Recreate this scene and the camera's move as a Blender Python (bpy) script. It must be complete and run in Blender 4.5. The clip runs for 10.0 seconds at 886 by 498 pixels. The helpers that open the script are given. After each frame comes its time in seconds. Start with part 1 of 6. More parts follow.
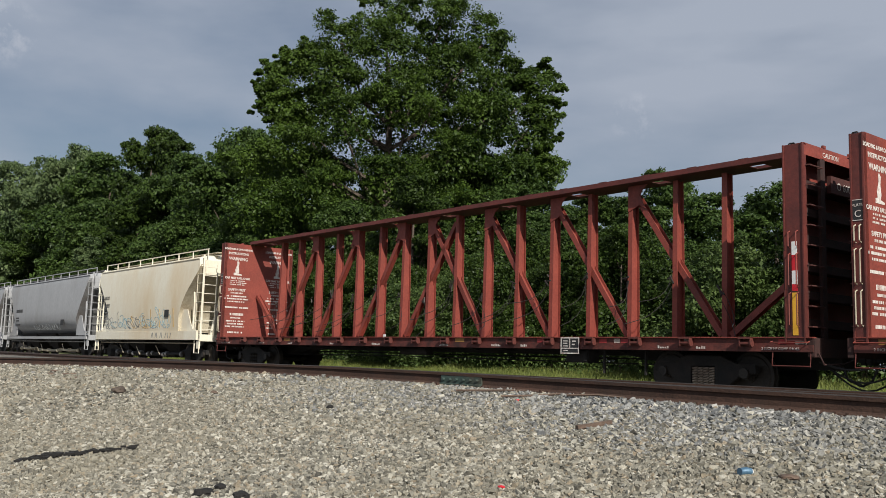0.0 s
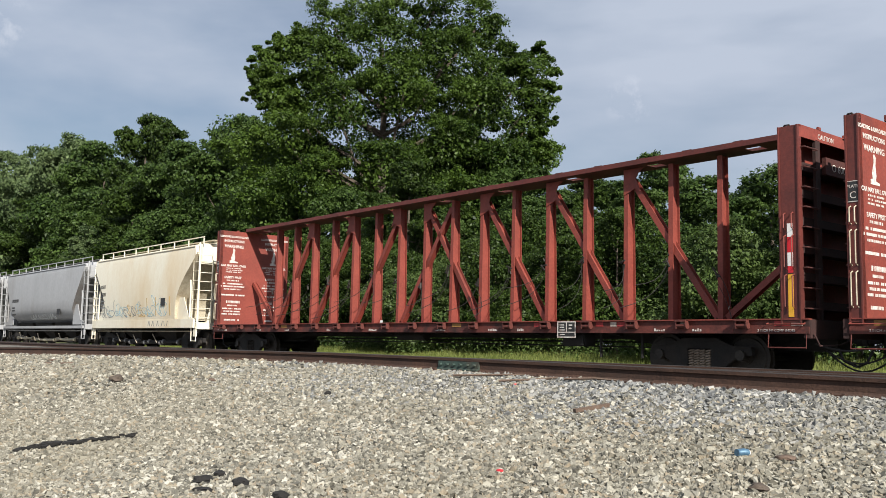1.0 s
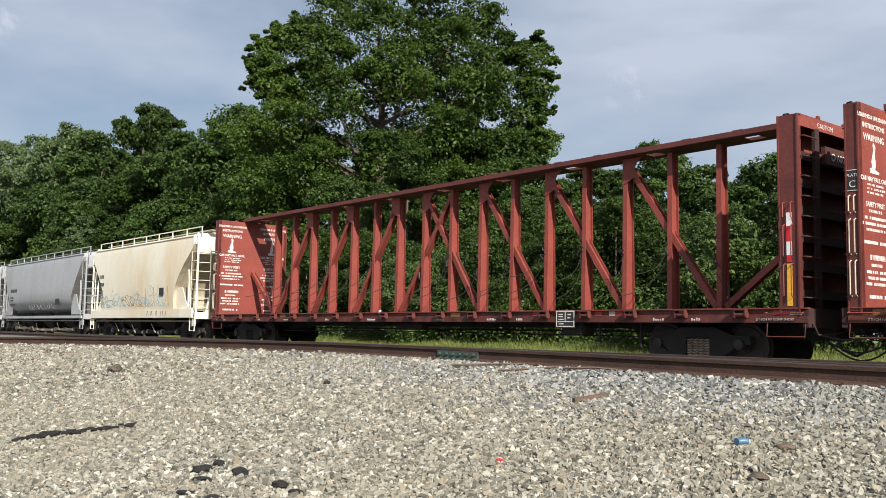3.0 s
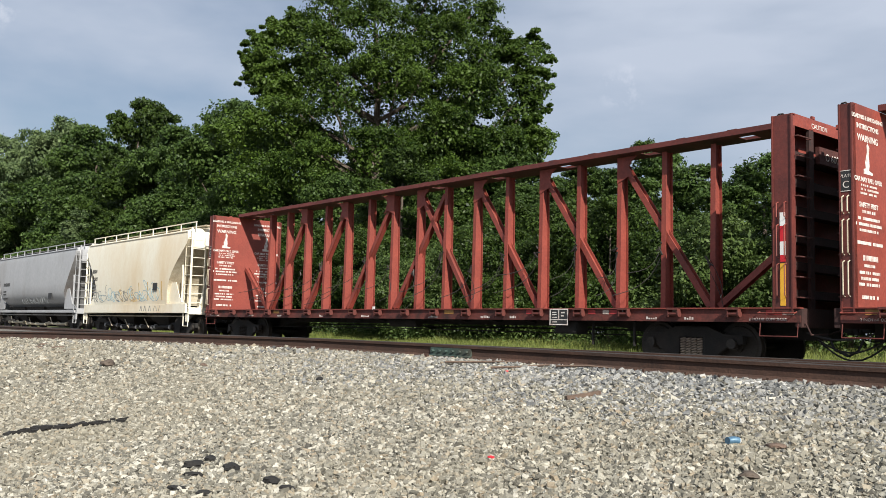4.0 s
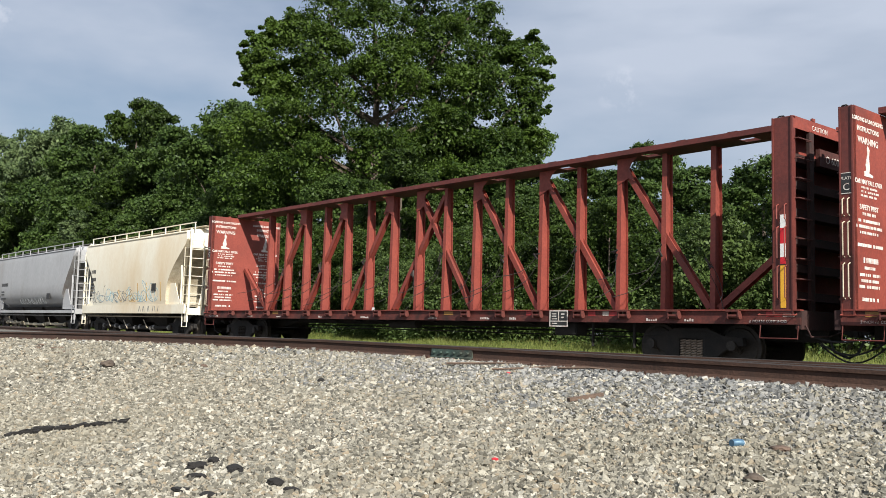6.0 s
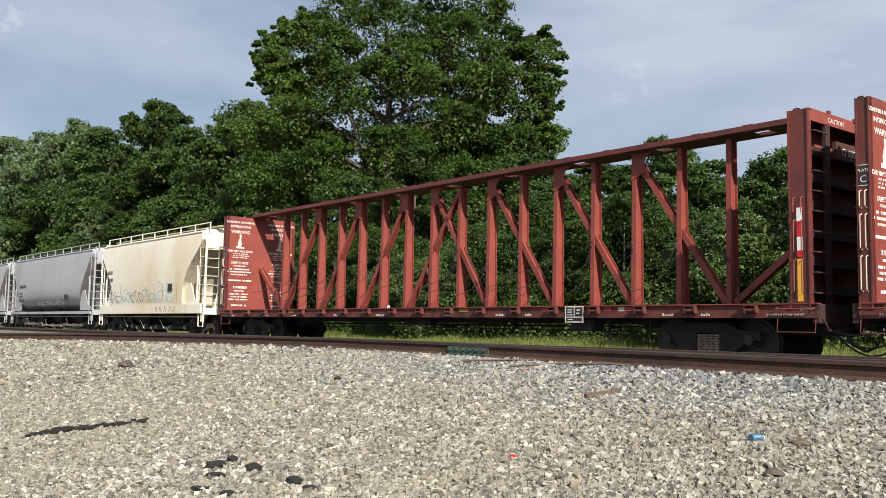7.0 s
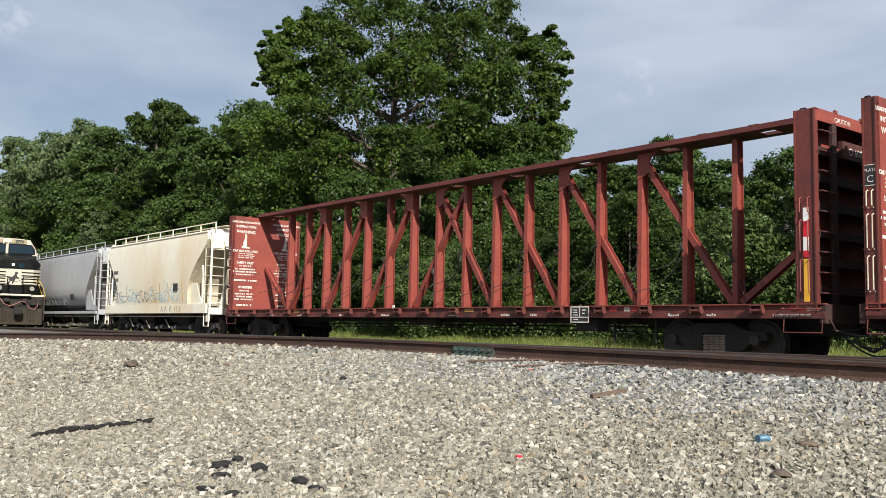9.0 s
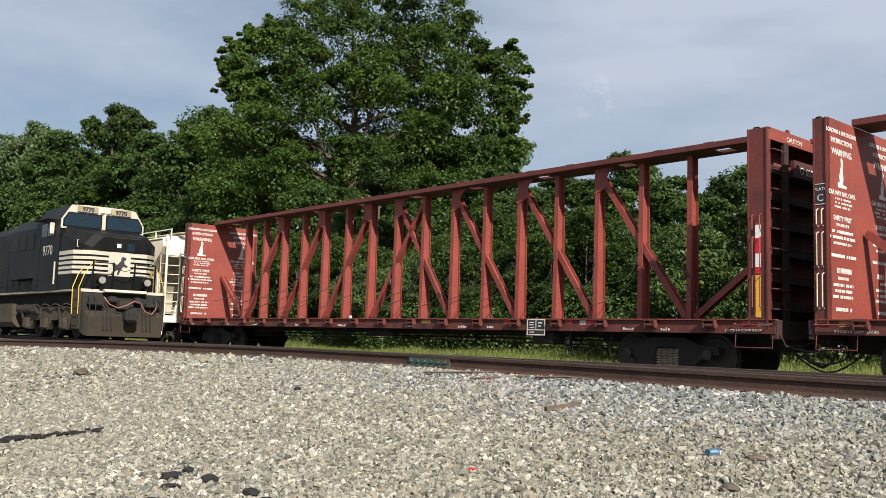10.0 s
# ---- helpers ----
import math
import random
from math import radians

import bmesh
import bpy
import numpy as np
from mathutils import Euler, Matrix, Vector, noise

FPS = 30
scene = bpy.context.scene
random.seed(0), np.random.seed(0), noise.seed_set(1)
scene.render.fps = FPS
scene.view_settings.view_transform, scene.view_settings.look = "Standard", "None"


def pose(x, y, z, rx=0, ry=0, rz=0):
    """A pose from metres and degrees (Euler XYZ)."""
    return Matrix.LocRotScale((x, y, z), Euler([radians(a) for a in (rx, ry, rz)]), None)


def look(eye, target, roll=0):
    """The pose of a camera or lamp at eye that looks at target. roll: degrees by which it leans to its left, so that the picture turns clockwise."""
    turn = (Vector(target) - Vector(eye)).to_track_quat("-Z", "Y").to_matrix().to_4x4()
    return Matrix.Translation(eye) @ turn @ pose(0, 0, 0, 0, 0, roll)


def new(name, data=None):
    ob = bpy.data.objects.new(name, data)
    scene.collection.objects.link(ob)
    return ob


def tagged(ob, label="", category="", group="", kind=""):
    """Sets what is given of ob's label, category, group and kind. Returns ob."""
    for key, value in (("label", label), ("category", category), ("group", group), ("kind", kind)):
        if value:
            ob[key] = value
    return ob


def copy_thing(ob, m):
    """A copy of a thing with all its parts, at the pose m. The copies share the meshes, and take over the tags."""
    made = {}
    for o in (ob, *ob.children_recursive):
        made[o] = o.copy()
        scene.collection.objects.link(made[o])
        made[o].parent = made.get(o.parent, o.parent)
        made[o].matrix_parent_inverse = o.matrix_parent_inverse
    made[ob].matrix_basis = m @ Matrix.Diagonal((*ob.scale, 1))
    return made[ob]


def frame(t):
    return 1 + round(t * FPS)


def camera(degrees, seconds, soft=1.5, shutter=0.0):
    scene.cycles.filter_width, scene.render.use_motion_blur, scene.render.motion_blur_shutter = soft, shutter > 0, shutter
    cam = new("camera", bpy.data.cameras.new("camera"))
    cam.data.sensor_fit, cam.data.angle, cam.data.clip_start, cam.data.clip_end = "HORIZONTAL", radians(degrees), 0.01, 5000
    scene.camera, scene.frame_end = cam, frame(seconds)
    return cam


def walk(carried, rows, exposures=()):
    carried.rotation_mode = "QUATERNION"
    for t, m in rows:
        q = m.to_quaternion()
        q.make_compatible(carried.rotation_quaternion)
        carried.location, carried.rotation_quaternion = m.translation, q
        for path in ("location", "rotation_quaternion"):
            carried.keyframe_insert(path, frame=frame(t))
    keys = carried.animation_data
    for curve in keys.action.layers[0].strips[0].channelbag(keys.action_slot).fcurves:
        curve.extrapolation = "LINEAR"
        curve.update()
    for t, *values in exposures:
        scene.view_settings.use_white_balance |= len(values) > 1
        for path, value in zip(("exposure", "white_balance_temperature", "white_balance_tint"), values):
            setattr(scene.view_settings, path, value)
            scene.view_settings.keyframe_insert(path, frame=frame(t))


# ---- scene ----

# A camera held by hand beside a railway yard. x runs along the tracks, y away from the camera;
# z = 0 is the rail top of the middle track.
cam = camera(52.03, 10.0, soft=0.76)
PATH = [
    (0.0, pose(0.027, -0.003, 0.250, 96.87, -1.65, 50.37)),
    (0.5, pose(0.028, -0.005, 0.249, 96.47, -1.25, 50.22)),
    (1.0, pose(0.021, -0.004, 0.248, 95.96, -1.05, 50.17)),
    (1.5, pose(0.016, -0.002, 0.247, 95.59, -1.04, 50.17)),
    (2.0, pose(0.014, 0.004, 0.247, 95.40, -0.99, 50.13)),
    (2.5, pose(0.000, 0.000, 0.248, 95.35, -0.95, 50.14)),
    (4.0, pose(0.006, 0.013, 0.246, 95.14, -1.41, 49.70)),
    (4.5, pose(-0.003, 0.008, 0.245, 95.09, -1.90, 49.47)),
    (5.0, pose(-0.003, 0.003, 0.250, 95.18, -2.21, 49.14)),
    (5.5, pose(-0.015, -0.011, 0.250, 95.26, -1.88, 49.14)),
    (7.0, pose(-0.032, -0.030, 0.251, 95.01, -0.96, 50.50)),
    (7.5, pose(-0.037, -0.031, 0.251, 94.96, -0.97, 50.70)),
    (8.0, pose(-0.044, -0.028, 0.250, 94.87, -1.00, 50.83)),
    (8.5, pose(-0.049, -0.026, 0.251, 94.84, -0.92, 50.91)),
    (9.0, pose(-0.044, -0.026, 0.253, 95.00, -1.01, 50.82)),
    (9.5, pose(-0.039, -0.016, 0.254, 95.35, -1.29, 50.26)),
    (10.0, pose(-0.032, -0.020, 0.259, 95.75, -1.67, 48.13)),
]
EXPOSURES = [(0.0, 0.10), (0.5, 0.05), (1.0, 0.58), (1.5, 0.69), (2.5, 0.66), (4.0, 0.64), (7.0, 0.65), (9.0, 0.65), (10.0, 0.61)]
walk(cam, PATH, EXPOSURES)

# ---- sky and sun ----
SUN_DIR = Vector((1.40, -0.52, 1.0)).normalized()
world = bpy.data.worlds.new("world")
scene.world = world
world.use_nodes = True
wn, wl = world.node_tree.nodes, world.node_tree.links
wn.clear()
w_out = wn.new("ShaderNodeOutputWorld")
w_bg = wn.new("ShaderNodeBackground")
w_sky = wn.new("ShaderNodeTexSky")
w_sky.sky_type = "NISHITA"
w_sky.sun_disc = False
w_sky.sun_elevation = math.asin(SUN_DIR.z)
w_sky.sun_rotation = math.atan2(SUN_DIR.x, SUN_DIR.y)
w_sky.dust_density = 2.0
w_sky.air_density = 1.0
w_tc = wn.new("ShaderNodeTexCoord")
w_map = wn.new("ShaderNodeMapping")
w_map.inputs["Rotation"].default_value = (0.0, radians(12), radians(-40))
w_map.inputs["Scale"].default_value = (1.2, 2.4, 6.0)
w_noise = wn.new("ShaderNodeTexNoise")
w_noise.inputs["Scale"].default_value = 1.5
w_noise.inputs["Detail"].default_value = 5.0
w_noise.inputs["Roughness"].default_value = 0.5
w_ramp = wn.new("ShaderNodeValToRGB")
w_ramp.color_ramp.elements[0].position, w_ramp.color_ramp.elements[0].color = 0.40, (0.26, 0.26, 0.26, 1)
w_ramp.color_ramp.elements[1].position, w_ramp.color_ramp.elements[1].color = 0.70, (0.9, 0.9, 0.9, 1)
w_mix = wn.new("ShaderNodeMix")
w_mix.data_type, w_mix.clamp_factor = "RGBA", False
w_mix.inputs["B"].default_value = (5.7, 6.4, 7.7, 1)
wl.new(w_tc.outputs["Generated"], w_map.inputs["Vector"])
wl.new(w_map.outputs["Vector"], w_noise.inputs["Vector"])
wl.new(w_noise.outputs["Fac"], w_ramp.inputs["Fac"])
# haze thickens towards the sun's side of the sky
w_dot = wn.new("ShaderNodeVectorMath")
w_dot.operation = "DOT_PRODUCT"
w_dot.inputs[1].default_value = Vector((SUN_DIR.x, SUN_DIR.y, 0.35)).normalized()
w_haze = wn.new("ShaderNodeMapRange")
w_haze.inputs["From Min"].default_value, w_haze.inputs["From Max"].default_value = -0.80, -0.45
w_haze.inputs["To Min"].default_value, w_haze.inputs["To Max"].default_value = 0.0, 0.36
w_add = wn.new("ShaderNodeMath")
w_add.operation, w_add.use_clamp = "ADD", True
wl.new(w_tc.outputs["Generated"], w_dot.inputs[0])
wl.new(w_dot.outputs["Value"], w_haze.inputs["Value"])
wl.new(w_haze.outputs["Result"], w_add.inputs[0])
wl.new(w_ramp.outputs["Color"], w_add.inputs[1])
wisps = w_add.outputs[0]
for way, wide, amount in (((-0.6026, 0.7541, 0.2612), 0.9996, 0.34), ((-0.9307, 0.2055, 0.3026), 0.9993, 0.5)):
    w_at = wn.new("ShaderNodeVectorMath")
    w_at.operation = "DOT_PRODUCT"
    w_at.inputs[1].default_value = way
    wl.new(w_tc.outputs["Generated"], w_at.inputs[0])
    w_near = wn.new("ShaderNodeMapRange")
    w_near.inputs["From Min"].default_value, w_near.inputs["From Max"].default_value = wide, 1.0
    wl.new(w_at.outputs["Value"], w_near.inputs["Value"])
    w_tuft = wn.new("ShaderNodeTexNoise")
    w_tuft.inputs["Scale"].default_value, w_tuft.inputs["Detail"].default_value, w_tuft.inputs["Roughness"].default_value = 44.0, 5.0, 0.65
    wl.new(w_tc.outputs["Generated"], w_tuft.inputs["Vector"])
    w_edge = wn.new("ShaderNodeMapRange")
    w_edge.inputs["From Min"].default_value, w_edge.inputs["From Max"].default_value, w_edge.inputs["To Max"].default_value = 0.48, 0.64, amount
    wl.new(w_tuft.outputs["Fac"], w_edge.inputs["Value"])
    w_mul = wn.new("ShaderNodeMath")
    w_mul.operation = "MULTIPLY"
    wl.new(w_near.outputs["Result"], w_mul.inputs[0])
    wl.new(w_edge.outputs["Result"], w_mul.inputs[1])
    w_sum = wn.new("ShaderNodeMath")
    w_sum.operation = "ADD"
    wl.new(wisps, w_sum.inputs[0])
    wl.new(w_mul.outputs[0], w_sum.inputs[1])
    wisps = w_sum.outputs[0]
wl.new(wisps, w_mix.inputs["Factor"])
wl.new(w_sky.outputs["Color"], w_mix.inputs["A"])
wl.new(w_mix.outputs["Result"], w_bg.inputs["Color"])
w_bg.inputs["Strength"].default_value = 0.061
wl.new(w_bg.outputs["Background"], w_out.inputs["Surface"])

sun = new("sun", bpy.data.lights.new("sun", "SUN"))
sun.data.energy, sun.data.angle, sun.data.color = 5.0, radians(0.6), (1.0, 0.955, 0.885)
sun.matrix_basis = look((0, 0, 60), Vector((0, 0, 60)) - SUN_DIR)


# ---- materials ----
def nd(m, kind, **values):
    n = m.node_tree.nodes.new(kind)
    for k, v in values.items():
        n.inputs[k].default_value = v
    return n


def paint(name, dark, light, rough=0.6, metal=0.0, scale=1.5, fine=25.0, stain=None, stain_amount=0.5,
          stain_scale=0.8, bump=0.15, island=0.0, streak=1.0, spec=0.5):
    """Two tones by a coarse noise, a fine grain, an optional stain colour with its own shape, and relief."""
    m = bpy.data.materials.new(name)
    m.use_nodes = True
    lk = m.node_tree.links
    b = m.node_tree.nodes["Principled BSDF"]
    tc = nd(m, "ShaderNodeTexCoord")
    mp = nd(m, "ShaderNodeMapping")
    mp.inputs["Scale"].default_value = (1, 1, streak)
    lk.new(tc.outputs["Object"], mp.inputs["Vector"])
    n1 = nd(m, "ShaderNodeTexNoise", Scale=scale, Detail=5.0, Roughness=0.6)
    n2 = nd(m, "ShaderNodeTexNoise", Scale=fine, Detail=3.0, Roughness=0.6)
    for n in (n1, n2):
        lk.new(mp.outputs["Vector"], n.inputs["Vector"])
    add = nd(m, "ShaderNodeMath")
    add.operation = "MULTIPLY_ADD"
    lk.new(n2.outputs["Fac"], add.inputs[0])
    add.inputs[1].default_value = 0.5
    half = nd(m, "ShaderNodeMath")
    half.operation = "MULTIPLY"
    half.inputs[1].default_value = 0.55
    lk.new(n1.outputs["Fac"], half.inputs[0])
    lk.new(half.outputs[0], add.inputs[2])
    fac = add.outputs[0]
    if island:
        geo = nd(m, "ShaderNodeNewGeometry")
        mi = nd(m, "ShaderNodeMath")
        mi.operation = "MULTIPLY_ADD"
        lk.new(geo.outputs["Random Per Island"], mi.inputs[0])
        mi.inputs[1].default_value = island
        off = nd(m, "ShaderNodeMath")
        off.operation = "SUBTRACT"
        lk.new(fac, off.inputs[0])
        off.inputs[1].default_value = island * 0.5
        lk.new(off.outputs[0], mi.inputs[2])
        fac = mi.outputs[0]
    ramp = nd(m, "ShaderNodeValToRGB")
    ramp.color_ramp.elements[0].position, ramp.color_ramp.elements[0].color = 0.34, (*dark, 1)
    ramp.color_ramp.elements[1].position, ramp.color_ramp.elements[1].color = 0.68, (*light, 1)
    lk.new(fac, ramp.inputs["Fac"])
    colour = ramp.outputs["Color"]
    if stain:
        mp2 = nd(m, "ShaderNodeMapping")
        mp2.inputs["Scale"].default_value = (1, 1, 0.35 if streak != 1.0 else 1.0)
        mp2.inputs["Location"].default_value = (3.7, 1.9, 8.1)
        lk.new(tc.outputs["Object"], mp2.inputs["Vector"])
        n3 = nd(m, "ShaderNodeTexNoise", Scale=stain_scale, Detail=7.0, Roughness=0.65)
        lk.new(mp2.outputs["Vector"], n3.inputs["Vector"])
        r3 = nd(m, "ShaderNodeValToRGB")
        r3.color_ramp.elements[0].position, r3.color_ramp.elements[0].color = 0.48, (0, 0, 0, 1)
        r3.color_ramp.elements[1].position, r3.color_ramp.elements[1].color = 0.70, (stain_amount,) * 3 + (1,)
        lk.new(n3.outputs["Fac"], r3.inputs["Fac"])
        mx = nd(m, "ShaderNodeMix")
        mx.data_type = "RGBA"
        lk.new(r3.outputs["Color"], mx.inputs["Factor"])
        lk.new(colour, mx.inputs["A"])
        mx.inputs["B"].default_value = (*stain, 1)
        colour = mx.outputs["Result"]
    lk.new(colour, b.inputs["Base Color"])
    b.inputs["Roughness"].default_value, b.inputs["Metallic"].default_value = rough, metal
    b.inputs["Specular IOR Level"].default_value = spec
    if bump:
        bp = nd(m, "ShaderNodeBump", Strength=bump, Distance=0.02)
        lk.new(n2.outputs["Fac"], bp.inputs["Height"])
        lk.new(bp.outputs["Normal"], b.inputs["Normal"])
    return m


def rubble(name, stops):
    """Broken stone: each piece has a tone of its own, with grain and dust on it."""
    m = bpy.data.materials.new(name)
    m.use_nodes = True
    lk = m.node_tree.links
    b = m.node_tree.nodes["Principled BSDF"]
    geo, tc = nd(m, "ShaderNodeNewGeometry"), nd(m, "ShaderNodeTexCoord")
    ramp = nd(m, "ShaderNodeValToRGB")
    e = ramp.color_ramp.elements
    while len(e) < len(stops):
        e.new(0.5)
    for el, (p, c) in zip(e, stops):
        el.position, el.color = p, (*c, 1)
    lk.new(geo.outputs["Random Per Island"], ramp.inputs["Fac"])
    grain = nd(m, "ShaderNodeTexNoise", Scale=90.0, Detail=3.0, Roughness=0.7)
    broad = nd(m, "ShaderNodeTexNoise", Scale=0.55, Detail=4.0, Roughness=0.6)
    for n in (grain, broad):
        lk.new(tc.outputs["Object"], n.inputs["Vector"])
    g = nd(m, "ShaderNodeMapRange")
    g.inputs["From Min"].default_value, g.inputs["From Max"].default_value = 0.3, 0.7
    g.inputs["To Min"].default_value, g.inputs["To Max"].default_value = 0.72, 1.22
    lk.new(grain.outputs["Fac"], g.inputs["Value"])
    mul = nd(m, "ShaderNodeMix")
    mul.data_type, mul.blend_type = "RGBA", "MULTIPLY"
    mul.inputs["Factor"].default_value = 1.0
    lk.new(ramp.outputs["Color"], mul.inputs["A"])
    lk.new(g.outputs["Result"], mul.inputs["B"])
    d = nd(m, "ShaderNodeMapRange")
    d.inputs["From Min"].default_value, d.inputs["From Max"].default_value = 0.42, 0.68
    d.inputs["To Min"].default_value, d.inputs["To Max"].default_value = 0.08, 0.45
    lk.new(broad.outputs["Fac"], d.inputs["Value"])
    dust = nd(m, "ShaderNodeMix")
    dust.data_type = "RGBA"
    dust.inputs["B"].default_value = (0.220, 0.198, 0.145, 1)
    lk.new(d.outputs["Result"], dust.inputs["Factor"])
    lk.new(mul.outputs["Result"], dust.inputs["A"])
    lk.new(dust.outputs["Result"], b.inputs["Base Color"])
    b.inputs["Roughness"].default_value = 0.88
    b.inputs["Specular IOR Level"].default_value = 0.3
    bp = nd(m, "ShaderNodeBump", Strength=0.4, Distance=0.01)
    lk.new(grain.outputs["Fac"], bp.inputs["Height"])
    lk.new(bp.outputs["Normal"], b.inputs["Normal"])
    return m


def leafy(name, dark, light, scale=0.35):
    """Leaves: tone by leaf and by bough, with some light coming through."""
    m = bpy.data.materials.new(name)
    m.use_nodes = True
    lk = m.node_tree.links
    b = m.node_tree.nodes["Principled BSDF"]
    geo, tc = nd(m, "ShaderNodeNewGeometry"), nd(m, "ShaderNodeTexCoord")
    n1 = nd(m, "ShaderNodeTexNoise", Scale=scale, Detail=3.0)
    lk.new(tc.outputs["Object"], n1.inputs["Vector"])
    ad = nd(m, "ShaderNodeMath")
    ad.operation = "MULTIPLY_ADD"
    lk.new(geo.outputs["Random Per Island"], ad.inputs[0])
    ad.inputs[1].default_value = 0.5
    lk.new(n1.outputs["Fac"], ad.inputs[2])
    ramp = nd(m, "ShaderNodeValToRGB")
    ramp.color_ramp.elements[0].position, ramp.color_ramp.elements[0].color = 0.42, (*dark, 1)
    ramp.color_ramp.elements[1].position, ramp.color_ramp.elements[1].color = 1.0, (*light, 1)
    lk.new(ad.outputs[0], ramp.inputs["Fac"])
    lk.new(ramp.outputs["Color"], b.inputs["Base Color"])
    b.inputs["Roughness"].default_value = 0.48
    b.inputs["Specular IOR Level"].default_value = 0.20
    tr = nd(m, "ShaderNodeBsdfTranslucent")
    lk.new(ramp.outputs["Color"], tr.inputs["Color"])
    mx = nd(m, "ShaderNodeMixShader", Fac=0.3)
    lk.new(b.outputs[0], mx.inputs[1])
    lk.new(tr.outputs[0], mx.inputs[2])
    lk.new(mx.outputs[0], m.node_tree.nodes["Material Output"].inputs["Surface"])
    return m


RED = paint("red_oxide_paint", (0.1496, 0.0269, 0.019), (0.264, 0.0554, 0.0364), 0.62, 0, 1.2, 18, (0.088, 0.0253, 0.019), 0.7, 0.9, 0.2)
# Darker red for faces the sun only grazes; the shade is in the colour.
RED_SIDE_SHADE = paint("side_shaded_red_paint", (0.0758, 0.0156, 0.0123), (0.1407, 0.0298, 0.0221), 0.6, 0, 1.2, 18, (0.0433, 0.0143, 0.0117), 0.7, 0.9, 0.2)
# Grimy red; on the top chord and end ladders its darkness is shade.
RED_DARK = paint("grimy_shaded_red_paint", (0.0416, 0.0136, 0.0112), (0.096, 0.0272, 0.0208), 0.75, 0, 1.5, 22, (0.024, 0.0144, 0.012), 0.8, 1.2, 0.25)
SILL = paint("scuffed_red_sill_paint", (0.0528, 0.0143, 0.0111), (0.1452, 0.0333, 0.0238), 0.7, 0, 3.5, 25, (0.0194, 0.0119, 0.0095), 0.9, 2.6, 0.25)
GRIME = paint("black_grime", (0.007, 0.0065, 0.006), (0.018, 0.016, 0.014), 0.85, 0, 2.5, 30, (0.05, 0.035, 0.025), 0.35, 2.0, 0.4)
# Red darkened to hold the shade between coupled cars.
RED_END_SHADE = paint("end_shaded_red_paint", (0.0187, 0.0085, 0.0076), (0.051, 0.0187, 0.0153), 0.85, 0, 1.5, 22, (0.0127, 0.0102, 0.0093), 0.7, 1.4, 0.3)
STEEL = paint("worn_wheel_steel", (0.016, 0.014, 0.012), (0.05, 0.042, 0.034), 0.6, 0.3, 3, 30)
RAIL_RUST = paint("rail_rust", (0.0258, 0.0129, 0.0077), (0.0774, 0.0378, 0.0241), 0.85, 0, 3, 40, (0.043, 0.0258, 0.0189), 0.7, 1.5, 0.4)
RAIL_HEAD = paint("rail_head_steel", (0.0323, 0.0271, 0.0232), (0.0709, 0.0593, 0.0516), 0.55, 0.4, 4, 60)
JOINT_GREEN = paint("green_joint_paint", (0.0176, 0.0336, 0.0272), (0.044, 0.076, 0.0624), 0.7, 0, 5, 40, (0.064, 0.04, 0.024), 0.6, 4, 0.3)
TIE = paint("creosoted_timber", (0.035, 0.025, 0.018), (0.11, 0.085, 0.065), 0.9, 0, 4, 50)
CREAM = paint("weathered_cream_paint", (0.688, 0.6364, 0.4988), (0.774, 0.7396, 0.6192), 0.55, 0, 0.5, 12, (0.5504, 0.3698, 0.1548), 0.55, 0.30, 0.06, streak=0.6)
SPRING_TAN = paint("rusty_tan_spring_steel", (0.20, 0.15, 0.11), (0.40, 0.33, 0.26), 0.7, 0, 5, 40, (0.10, 0.06, 0.04), 0.6, 3, 0.2)
# Dirty cream trim; on the hopper's sloping ends it stands for shade.
CREAM_DIRTY_SHADED = paint("dirty_shaded_cream_paint", (0.344, 0.2924, 0.1978), (0.5676, 0.516, 0.3956), 0.65, 0, 1.2, 18, (0.172, 0.1118, 0.0602), 0.6, 1.4, 0.1)
GREY = paint("weathered_grey_paint", (0.2838, 0.2881, 0.2924), (0.3956, 0.3999, 0.4042), 0.5, 0, 0.5, 12, (0.172, 0.1462, 0.1204), 0.5, 0.5, 0.06, streak=0.5)
# Darker copy of the grey: shade put into the paint, plus brown grime.
GREY_DARK = paint("grimy_shaded_grey_paint", (0.12, 0.12, 0.12), (0.22, 0.22, 0.215), 0.6, 0, 1.0, 18, (0.10, 0.07, 0.05), 0.6, 1.2, 0.1)
WHITE = paint("white_lettering", (0.46, 0.4232, 0.3772), (0.6808, 0.6532, 0.6072), 0.7, 0, 6, 40, (0.276, 0.1104, 0.0828), 0.8, 9, 0.0)
DECAL_WHITE = paint("white_reflector", (0.644, 0.644, 0.6256), (0.7544, 0.7544, 0.736), 0.4, 0, 6, 40, bump=0)
DECAL_RED = paint("red_reflector", (0.45, 0.012, 0.02), (0.58, 0.02, 0.03), 0.4, 0, 6, 40, bump=0)
DECAL_YELLOW = paint("yellow_reflector", (0.60, 0.30, 0.02), (0.72, 0.40, 0.04), 0.45, 0, 6, 40, bump=0)
DIRTY_WHITE = paint("dirty_white_reflector", (0.32, 0.256, 0.208), (0.608, 0.544, 0.48), 0.6, 0, 6, 40, bump=0)
DIRTY_RED = paint("dirty_red_reflector", (0.24, 0.024, 0.024), (0.39, 0.0375, 0.0375), 0.6, 0, 6, 40, bump=0)
DIRTY_YELLOW = paint("dirty_yellow_reflector", (0.224, 0.112, 0.032), (0.384, 0.208, 0.048), 0.6, 0, 6, 40, bump=0)
